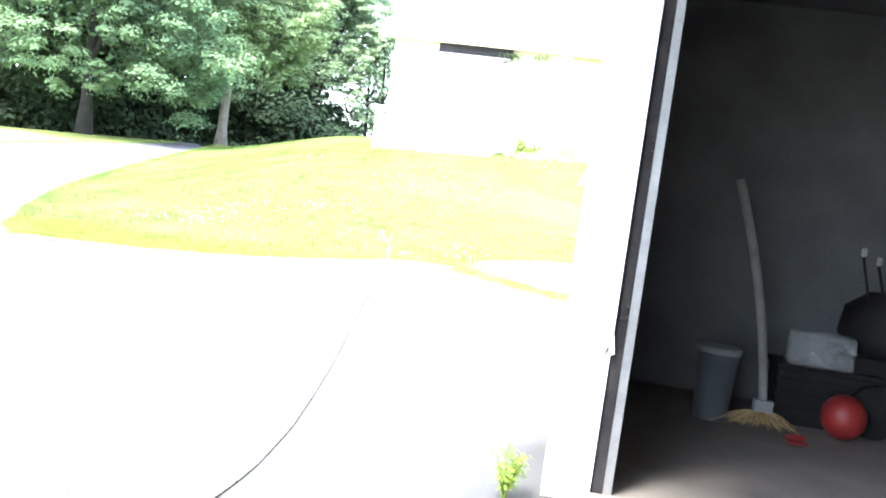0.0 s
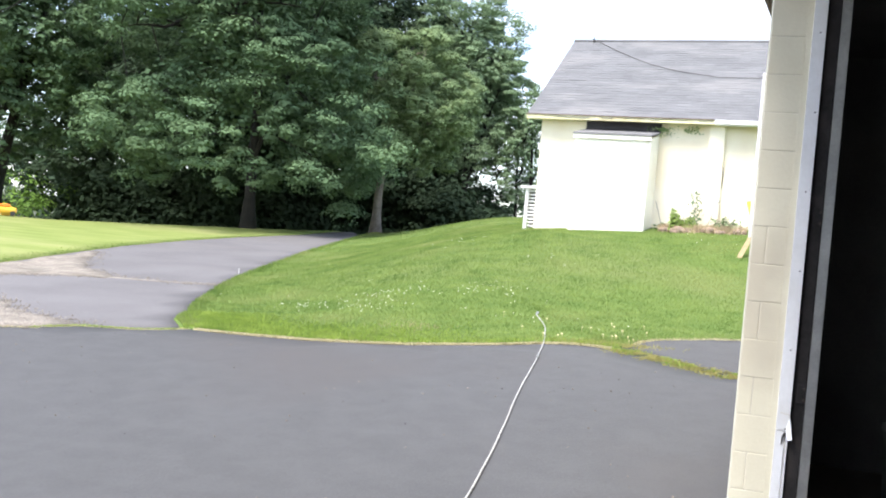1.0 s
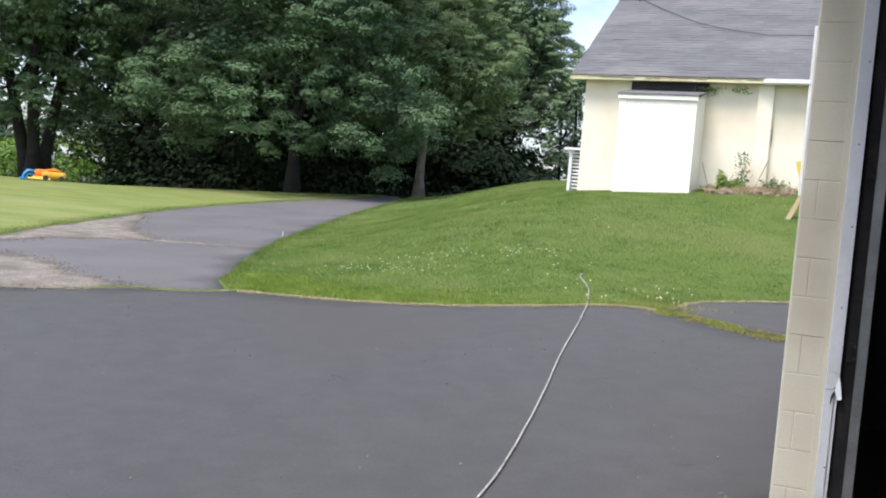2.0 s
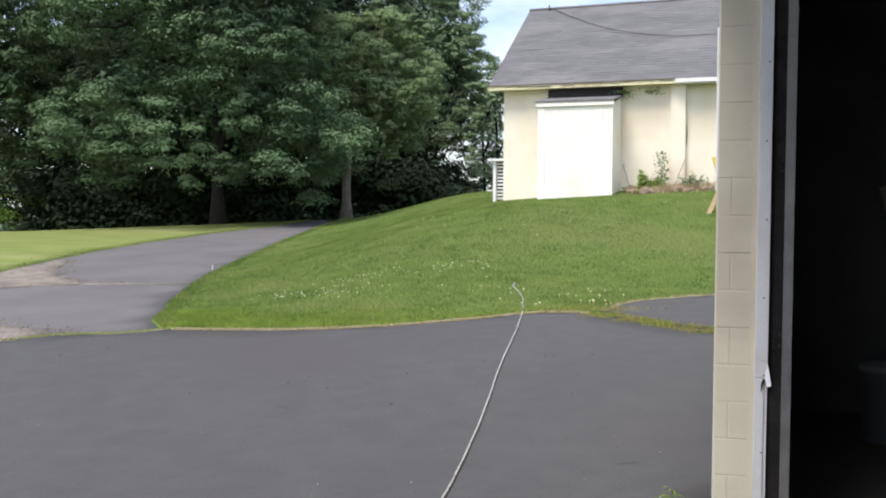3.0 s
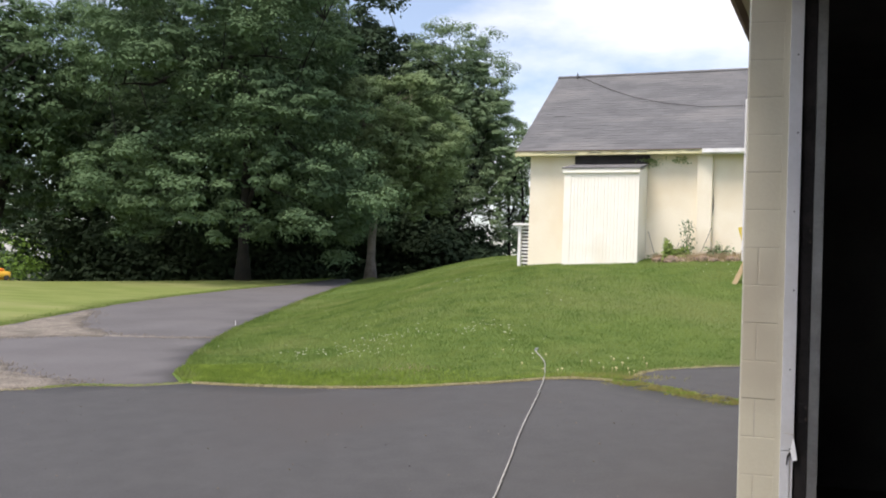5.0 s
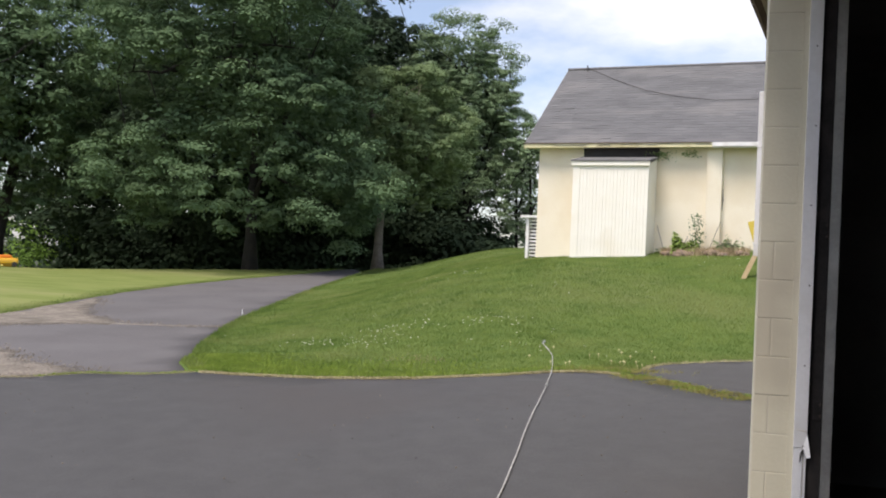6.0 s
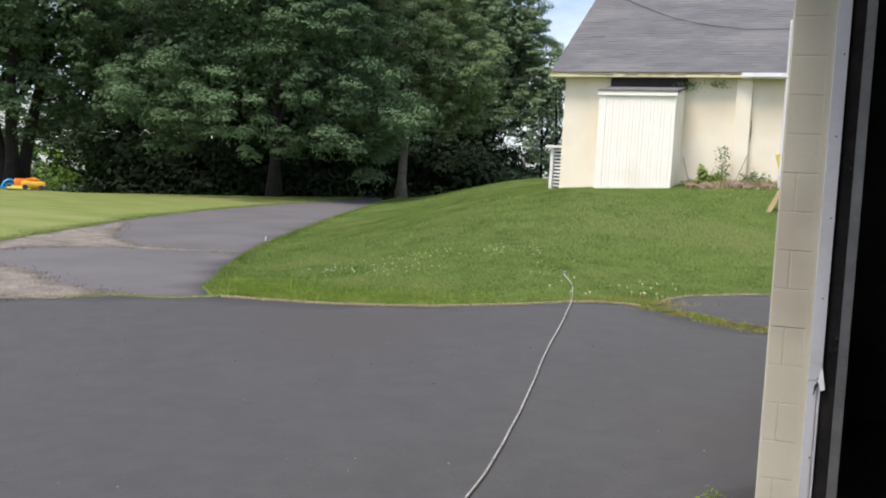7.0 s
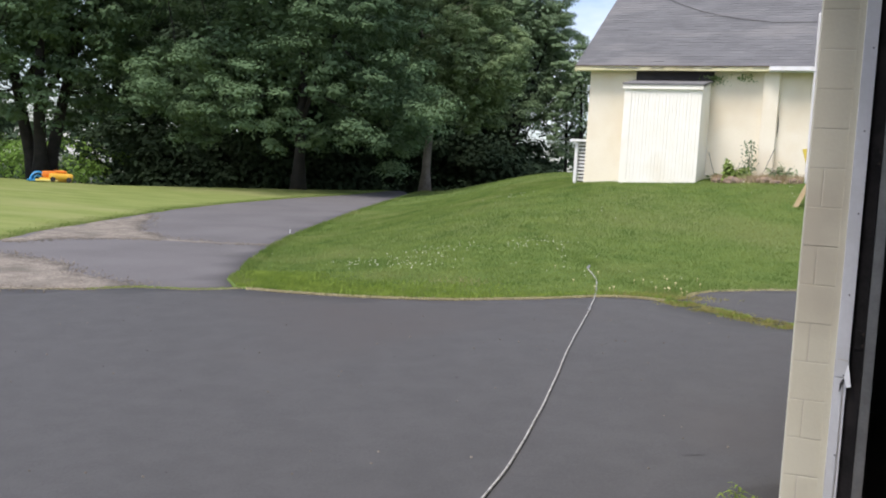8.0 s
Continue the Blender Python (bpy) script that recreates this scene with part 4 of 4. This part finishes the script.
# ivy under the eave
for x, z, w, n in ((3.17, 4.62, 0.14, 130), (3.85, 4.66, 0.16, 60)):
    q = np.stack([x + rng.normal(0, w, n), -0.07 + rng.normal(0, 0.05, n), z - np.abs(rng.normal(0, 0.09, n))], 1)
    q = np.array([barn_point(*v) for v in q])
    tagged(leaf_cloud("ivy", q, unit(rng, n), rng.uniform(0.02, 0.045, n), M_LEAF_B, rng), "green ivy hanging under the barn eave", "ivy", kind="stuff")
M_ROCK = surf("brown_stone", (0.22, 0.155, 0.11), (0.32, 0.23, 0.165), 4.0, 0.9, 0.6, 30.0, c3=(0.15, 0.115, 0.085), big=3.0)
rnd = random.Random(7)
for x, y, r in ((3.55, -0.75, 0.2), (3.85, -0.8, 0.24), (4.1, -0.75, 0.17), (4.35, -0.62, 0.18), (4.6, -0.7, 0.22), (4.85, -0.8, 0.16), (5.25, -0.7, 0.2)):
    p = barn_point(x, y, 0)
    bm = bmesh.new()
    r *= 0.85
    bmesh.ops.create_icosphere(bm, subdivisions=3, radius=r)
    off = Vector((rnd.uniform(0, 50), 0, 0))
    for v in bm.verts:
        v.co *= 1 + 0.4 * noise.noise(v.co * 6 + off)
        v.co.z *= 0.5
    ob = part("stone", bm, M_ROCK)
    ob.location = (p.x, p.y, ground_z(p.x, p.y) + r * 0.2)
    tagged(ob, "reddish brown field stone by the barn wall", "stone", "stones along the barn")

# ---- leaning timber with a yellow panel ----
M_YELLOW = surf("yellow_plastic", (0.62, 0.47, 0.06), (0.7, 0.55, 0.1), 3.0, 0.5, 0.1, 40.0)
M_PINE = surf("raw_pine", (0.5, 0.36, 0.2), (0.6, 0.45, 0.27), 6.0, 0.75, 0.2, 50.0)
gz0 = ground_z(-0.1, 20.2)
swing = thing("slide_frame", "yellow plastic slide on slanting pine legs", "slide", (-0.1, 20.2, gz0))
def beam(a, b, w, d):
    a, b = Vector(a), Vector(b)
    ln = (b - a).length
    m = Matrix.Translation(a) @ (b - a).to_track_quat("Z", "Y").to_matrix().to_4x4()
    return slab((-w / 2, -d / 2, 0), (w / 2, d / 2, ln), 0.006, m=m)
part("leg", beam((-0.06, 0, -0.14), (0.34, 0.0, 0.78), 0.17, 0.09), M_PINE, swing)
part("leg", beam((0.86, 0, -0.14), (0.44, 0.08, 0.78), 0.17, 0.09), M_PINE, swing)
sl = bmesh.new()
slab((0.0, -0.02, 0), (0.36, 0.02, 0.5), 0.01, bm=sl)
for x in (0.0, 0.35):
    slab((x - 0.02, -0.09, 0.0), (x + 0.02, 0.02, 0.5), 0.008, bm=sl)
sl.transform(Matrix.Translation((0.2, -0.08, 0.66)) @ Matrix.Rotation(radians(-17), 4, "Y"))
part("chute", sl, M_YELLOW, swing, "yellow moulded chute")

# ---- toys on the far lawn ----
M_ORANGE = surf("orange_plastic", (0.75, 0.20, 0.02), (0.82, 0.27, 0.04), 3.0, 0.4, 0.05, 40.0)
M_AMBER = surf("amber_plastic", (0.8, 0.42, 0.03), (0.85, 0.5, 0.06), 3.0, 0.4, 0.05, 40.0)
M_BLUE = surf("blue_plastic", (0.02, 0.22, 0.5), (0.04, 0.3, 0.6), 3.0, 0.4, 0.05, 40.0)


def arch(w, h, d, thick, n=12):
    pts = [(math.cos(math.pi * i / n) * w / 2, 0, math.sin(math.pi * i / n) * h) for i in range(n + 1)]
    bm = tube(pts, thick, 8)
    bm.transform(Matrix.Diagonal((1, d, 1, 1)))
    return bm


def toy(label, x, y, pieces, turn=0.0):
    ob = thing("play_toy", label, "toy", (x, y, ground_z(x, y) + 0.03), "toys on the lawn")
    ob.rotation_euler.z = turn
    for nm, bm, mat_ in pieces:
        part(nm, bm, mat_, ob, smooth=False)
    return ob


def toy_car():
    body = slab((-0.45, -0.28, 0.1), (0.45, 0.28, 0.34), 0.09)
    return [("body", body, M_AMBER), ("roof_frame", arch(0.7, 0.42, 3.0, 0.06), M_AMBER), ("seat", slab((-0.25, -0.2, 0.345), (0.2, 0.2, 0.46), 0.05), M_ORANGE)] + [
        ("wheel", tube([(x, y - 0.04, 0.1), (x, y + 0.04, 0.1)], 0.1, 14), M_SHADE_GAP) for x in (-0.3, 0.3) for y in (-0.3, 0.3)]


toy("amber and orange plastic ride-on toy on the lawn", -27.75, 31.35, toy_car(), 0.75)
toy("orange plastic slide lying on its side on the lawn", -28.05, 31.25, [("chute", slab((-0.42, -0.22, 0.16), (0.42, 0.22, 0.42), 0.1), M_ORANGE), ("base", slab((-0.5, -0.26, 0.0), (0.5, 0.26, 0.15), 0.05), M_AMBER)], 0.8)
toy("blue plastic climbing arch tipped on the lawn", -28.45, 30.85, [("arch", arch(0.55, 0.36, 2.5, 0.05), M_BLUE), ("arch", arch(0.34, 0.22, 2.0, 0.05), M_BLUE), ("foot", slab((-0.4, -0.2, 0.0), (0.3, 0.2, 0.07), 0.03), M_BLUE)], 0.8)
toy("flat yellow plastic tray on the lawn", -28.05, 30.9, [("tray", slab((-0.42, -0.22, 0.0), (0.42, 0.22, 0.09), 0.04), surf("pale_yellow_plastic", (0.75, 0.6, 0.15), (0.8, 0.66, 0.2), 3.0, 0.45))], 0.8)

# small white stake by the driveway
stake = tagged(part("marker_stake", tube([(0, 0, -0.05), (0.005, 0, 0.11)], [0.011, 0.008], 6), M_TRIM), "small white stake at the driveway's edge", "stake")
stake.location = (-10.9, 19.4, ground_z(-10.9, 19.4))

# ---- weed at the foot of the jamb ----
rng = np.random.default_rng(101)
weed = thing("weed", "green weed with narrow leaves at the jamb's foot", "weed", (-0.37, 4.92, ground_z(-0.37, 4.92)))
lv, lf = [], []
for s_i in range(9):
    a0 = rng.uniform(0, 2 * math.pi)
    lean_r = rng.uniform(0.02, 0.13)
    tip = Vector((math.cos(a0) * lean_r, math.sin(a0) * lean_r, rng.uniform(0.16, 0.30)))
    part("stem", tube([(0, 0, -0.03), tip * 0.5 + Vector((0, 0, 0.02)), tip], [0.005, 0.004, 0.002], 5), M_BLADE_LIME, weed)
    for k in range(24):
        t = rng.uniform(0.25, 1.0)
        base = tip * t
        a = rng.uniform(0, 2 * math.pi)
        ln = rng.uniform(0.05, 0.10)
        out = Vector((math.cos(a), math.sin(a), rng.uniform(0.0, 0.7))).normalized()
        side = out.cross(Vector((0, 0, 1))).normalized() * ln * 0.10
        mid = base + out * ln * 0.5 + Vector((0, 0, 0.008))
        end = base + out * ln - Vector((0, 0, 0.02))
        i0 = len(lv)
        lv += [base, mid + side, end, mid - side]
        lf.append((i0, i0 + 1, i0 + 2, i0 + 3))
fol = arrays("leaves", lv, lf, M_BLADE_LIME, weed)
fol["kind"] = "stuff"

# ---- clover flowers and seed heads in the lawn ----
M_CLOVER = surf("clover_flower", (0.74, 0.73, 0.55), (0.82, 0.82, 0.68), 30.0, 0.8)
M_SEED = surf("pale_seed_head", (0.56, 0.50, 0.24), (0.64, 0.59, 0.34), 30.0, 0.8)


def dots(name, xy, z_off, r, material, label, stem=False):
    vs, fs = [], []
    for x, y in xy:
        z = ground_z(x, y) + z_off * rng.uniform(0.7, 1.3)
        q = r * rng.uniform(0.6, 1.25)
        k = len(vs)
        vs += [(x + q, y, z), (x, y + q, z), (x - q, y, z), (x, y - q, z), (x, y, z + q), (x, y, z - q * 0.8)]
        fs += [(k, k + 1, k + 4), (k + 1, k + 2, k + 4), (k + 2, k + 3, k + 4), (k + 3, k, k + 4), (k + 1, k, k + 5), (k + 2, k + 1, k + 5), (k + 3, k + 2, k + 5), (k, k + 3, k + 5)]
        if stem:
            k = len(vs)
            vs += [(x - 0.004, y, z), (x + 0.004, y, z), (x, y + 0.004, ground_z(x, y))]
            fs.append((k, k + 1, k + 2))
    ob = arrays(name, vs, fs, material)
    return tagged(ob, label, "flowers", kind="stuff")


spots = []
for x, y, sx, sy, n in ((-6.3, 14.1, 0.5, 0.3, 44), (-5.6, 14.25, 0.35, 0.25, 18), (-6.7, 13.9, 0.3, 0.2, 14), (-5.3, 15.4, 0.6, 0.25, 42), (-4.2, 15.9, 0.35, 0.25, 32), (-4.8, 15.6, 0.9, 0.5, 12), (-6.4, 21.3, 0.5, 0.5, 24), (-0.75, 21.5, 0.5, 0.5, 16), (-3.6, 18.8, 0.3, 0.5, 8), (-4.5, 17.0, 2.5, 2.5, 8), (-3.0, 14.3, 1.0, 0.6, 12)):
    spots += list(zip(rng.normal(x, sx, n), rng.normal(y, sy, n)))
spots = [p for p in spots if bool(inside(p[0], p[1], MOUND))]
dots("clover_flowers", spots, 0.075, 0.0095, M_CLOVER, "small white clover flowers in the lawn")
heads = [(rng.normal(-2.0, 0.75), 12.95 + rng.gamma(1.6, 0.3)) for _ in range(24)]
heads = [p for p in heads if bool(inside(p[0], p[1], MOUND))]
dots("seed_heads", heads, 0.075, 0.018, M_SEED, "pale dandelion seed heads at the lawn's edge", True)

# ---- things standing in the garage ----
M_GREY_WOOD = surf("grey_weathered_wood", (0.24, 0.235, 0.22), (0.33, 0.32, 0.30), 8.0, 0.8, 0.2, 50.0)
M_BRISTLE = surf("straw_bristle", (0.42, 0.28, 0.13), (0.55, 0.4, 0.2), 8.0, 0.9, 0.0, 50.0, island=0.3)
M_RED = surf("red_rubber", (0.27, 0.024, 0.022), (0.33, 0.032, 0.028), 3.0, 0.45, 0.05, 40.0)
M_BIN = surf("grey_plastic", (0.11, 0.125, 0.13), (0.15, 0.165, 0.17), 3.0, 0.5, 0.05, 40.0)
M_LID = surf("pale_plastic", (0.28, 0.285, 0.285), (0.34, 0.345, 0.345), 3.0, 0.5, 0.05, 40.0)
M_BLACK = surf("black_enamel", (0.011, 0.011, 0.012), (0.02, 0.019, 0.019), 5.0, 0.7, 0.1, 50.0, spec=0.25)

broom = thing("broom", "straw broom with a thick grey wooden handle leaning", "broom", (1.5, 7.5, SLAB))
part("handle", tube([(0.02 - 0.20 * t - 0.24 * t * t, 0.02 + 0.09 * t, 0.16 + 1.78 * t) for t in np.linspace(0, 1, 12)], 0.036, 10), M_GREY_WOOD, broom, smooth=True)
part("ferrule", slab((-0.06, -0.04, 0.12), (0.09, 0.05, 0.22), 0.01), M_LID, broom, "pale metal ferrule")
bm = bmesh.new()
rnd = random.Random(3)
for i in range(170):
    a = rnd.uniform(-1.0, 1.0)
    r = rnd.uniform(0.15, 0.42)
    tip = Vector((a * r * 1.0 - 0.05, rnd.uniform(-0.35, 0.12) * r * 1.4, rnd.uniform(0.004, 0.05)))
    start = Vector((rnd.uniform(-0.05, 0.07), rnd.uniform(-0.03, 0.04), 0.13))
    mid = start.lerp(tip, 0.5) + Vector((0, 0, 0.03))
    tube([start, mid, tip], [0.003, 0.003, 0.002], 3, bm)
br = part("bristles", bm, M_BRISTLE, broom, "splayed straw bristles")
br["kind"] = "stuff"

bucket = thing("bucket", "grey plastic bucket with a pale lid", "bucket", (1.12, 7.55, SLAB))
part("pail", lathe([(0.13, 0), (0.135, 0.01), (0.165, 0.52), (0.172, 0.525), (0.172, 0.54)], 28), M_BIN, bucket, smooth=True)
part("lid", lathe([(0.178, 0.541), (0.182, 0.55), (0.178, 0.585), (0.165, 0.592), (0.01, 0.588)], 28), M_LID, bucket, "pale lid", smooth=True)

crate = thing("storage_crate", "black plastic crate on the garage floor", "crate", (2.05, 7.95, SLAB))
part("box", slab((-0.4, -0.2, 0), (0.4, 0.2, 0.46), 0.02), M_BLACK, crate)
for z in (0.12, 0.24, 0.36):
    part("rib", slab((-0.41, -0.212, z), (0.41, -0.201, z + 0.03), 0.004), M_BLACK, crate)
part("rim", slab((-0.42, -0.22, 0.461), (0.42, 0.22, 0.50), 0.01), M_BLACK, crate)
m = bpy.data.materials.new("clear_plastic")
m.use_nodes = True
b = m.node_tree.nodes["Principled BSDF"]
b.inputs["Base Color"].default_value = (0.8, 0.82, 0.82, 1)
b.inputs["Transmission Weight"].default_value, b.inputs["Roughness"].default_value, b.inputs["IOR"].default_value = 0.75, 0.22, 1.25
tub = thing("clear_tub", "crumpled clear plastic tub on the black crate", "tub", (1.98, 7.88, SLAB + 0.501))
bm = slab((-0.26, -0.13, 0.0), (0.26, 0.13, 0.27), 0.03)
bmesh.ops.subdivide_edges(bm, edges=bm.edges[:], cuts=3, use_grid_fill=True)
for v in bm.verts:
    if v.co.z > 0.02:
        v.co += noise.noise_vector(v.co * 9) * 0.022
part("shell", bm, m, tub)
for i in range(5):
    part("scrap", slab((-0.05, -0.02, 0), (0.05, 0.02, 0.03), 0.005, m=pose(rnd.uniform(-0.15, 0.15), rnd.uniform(-0.06, 0.06), 0.04 + 0.035 * i, 20 * i, 15, 50 * i)), M_LID if i % 2 else M_GREY_WOOD, tub)
bm = bmesh.new()
bmesh.ops.create_uvsphere(bm, u_segments=40, v_segments=24, radius=0.178)
for v in bm.verts:
    seam = abs(v.co.z) / 0.178
    if seam < 0.04:
        v.co *= 0.988
ball = part("ball", bm, M_RED, smooth=True)
ball.location = (2.15, 7.53, SLAB + 0.177)
tagged(ball, "red rubber ball on the garage floor", "ball")
pan = thing("dustpan", "red plastic dustpan on the floor", "dustpan", (1.72, 7.12, SLAB))
part("tray", slab((-0.075, -0.055, 0.001), (0.075, 0.055, 0.016), 0.005), M_RED, pan)
part("lip", slab((-0.075, 0.05, 0.012), (0.075, 0.062, 0.05), 0.004), M_RED, pan)
part("grip", tube([(0, 0.06, 0.03), (0.02, 0.15, 0.04)], 0.011, 8), M_RED, pan)

mower = thing("lawn_tractor", "dark lawn tractor with pale control knobs", "tractor", (2.75, 8.1, SLAB))
hood = lathe([(0.02, 0.0), (0.34, 0.02), (0.40, 0.18), (0.38, 0.42), (0.26, 0.56), (0.02, 0.6)], 28)
hood.transform(Matrix.Translation((0, 0, 0.62)) @ Matrix.Diagonal((1.5, 1.0, 0.95, 1)))
part("hood", hood, M_BLACK, mower, smooth=True)
part("chassis", slab((-0.55, -0.3, 0.22), (0.75, 0.3, 0.64), 0.04), M_BLACK, mower)
for x in (-0.32, 0.5):
    for y in (-0.36, 0.36):
        part("wheel", tube([(x, y - 0.08, 0.22), (x, y + 0.08, 0.22)], 0.22, 20), M_BLACK, mower)
for x, z in ((-0.55, 1.48), (-0.42, 1.42)):
    lv_ = part("lever", tube([(x + 0.15, -0.1, 1.0), (x, -0.2, z - 0.03)], 0.012, 8), M_BLACK, mower)
    part("knob", lathe([(0.008, -0.03), (0.022, -0.02), (0.024, 0.03), (0.012, 0.045)], 12), M_LID, lv_, "pale knob").location = (x, -0.2, z)

# short cracks in the asphalt
rnd = random.Random(17)
for k in range(14):
    x, y = rnd.uniform(-4.6, -0.7), rnd.uniform(5.6, 11.2)
    turn, ln = rnd.uniform(-0.5, 0.5), rnd.uniform(0.06, 0.22)
    vs, fs = [], []
    for i in range(7):
        u = i / 6 - 0.5
        px = x + math.cos(turn) * u * ln
        py = y + math.sin(turn) * u * ln + rnd.uniform(-0.012, 0.012)
        w = 0.004 * (1 - abs(2 * u) ** 2) + 0.0008
        z = ground_z(px, py) + 0.0035
        vs += [(px, py - w, z), (px, py + w, z)]
        if i:
            b0 = 2 * i
            fs.append((b0 - 2, b0, b0 + 1, b0 - 1))
    crack_mark = arrays("asphalt_crack", vs, fs, M_SHADE_GAP, apron)

# loose stones along the gravel's edges
GRAVEL_EDGES = [[(-16.3, 21.6), (-15.5, 20.6), (-14.7, 19.1), (-13.9, 18.0), (-13.3, 17.5), (-12.3, 16.7), (-10.6, 16.6), (-9.95, 16.9)],
                [(-12.3, 16.3), (-13.1, 15.95), (-13.8, 15.2), (-14.1, 14.1)],
                [(-14.5, 12.9), (-12.4, 12.75), (-10.9, 12.2), (-10.3, 11.6), (-9.0, 11.0), (-8.5, 10.8)],
                [(-14.4, 8.0), (-11, 9.45), (-9.6, 10.1), (-8.9, 10.45)]]
for edge in GRAVEL_EDGES:
    x, y = along(rng, 420, edge, 0.16, 0.0)
    dots("loose_gravel", list(zip(x, y)), 0.006, 0.017, M_GRAVEL, "loose stones strayed from the gravel")
# grit on the asphalt
spots = [(rng.uniform(-9, -0.4), rng.uniform(3.0, 11.0)) for _ in range(110)]
dots("grit", spots, 0.004, 0.01, M_GRAVEL, "loose grit scattered on the asphalt")
dots("bark_bits", [(rng.uniform(-9, -0.4), rng.uniform(3.0, 11.0)) for _ in range(28)], 0.003, 0.008, M_SHADE_GAP, "dark specks of debris on the asphalt")

# dead plants among the stones, a worn spot in the lawn, and stay wires
M_DEAD = leaf_material("dead_plant", (0.36, 0.28, 0.175), (0.46, 0.375, 0.24), 0.15)
bx = rng.uniform(3.4, 5.4, 2600)
by = rng.normal(-0.62, 0.13, 2600)
q = np.array([barn_point(a, b, 0) for a, b in zip(bx, by)])
dead = blades("dead_plants", q[:, 0], q[:, 1], 0.16, M_DEAD, rng, "brown dead plants among the stones", lean=1.0, wide=0.012)
dead["category"] = "plants"
q = np.stack([rng.normal(-4.6, 0.25, 220), rng.normal(12.95, 0.18, 220)], 1)
blades("worn_grass", q[:, 0], q[:, 1], 0.045, M_DEAD, rng, "worn brown spot in the lawn", lean=0.9)
for a, b in (((3.13, -0.03, 2.85), (3.45, -0.45, 2.1)), ((4.68, -0.17, 2.95), (4.42, -0.5, 2.15))):
    wire = part("stay_wire", tube([barn_point(*a), barn_point(*b)], 0.006, 5), M_SHADE_GAP)
    tagged(wire, "thin dark stay wire at the barn wall", "wire", "stay wires")
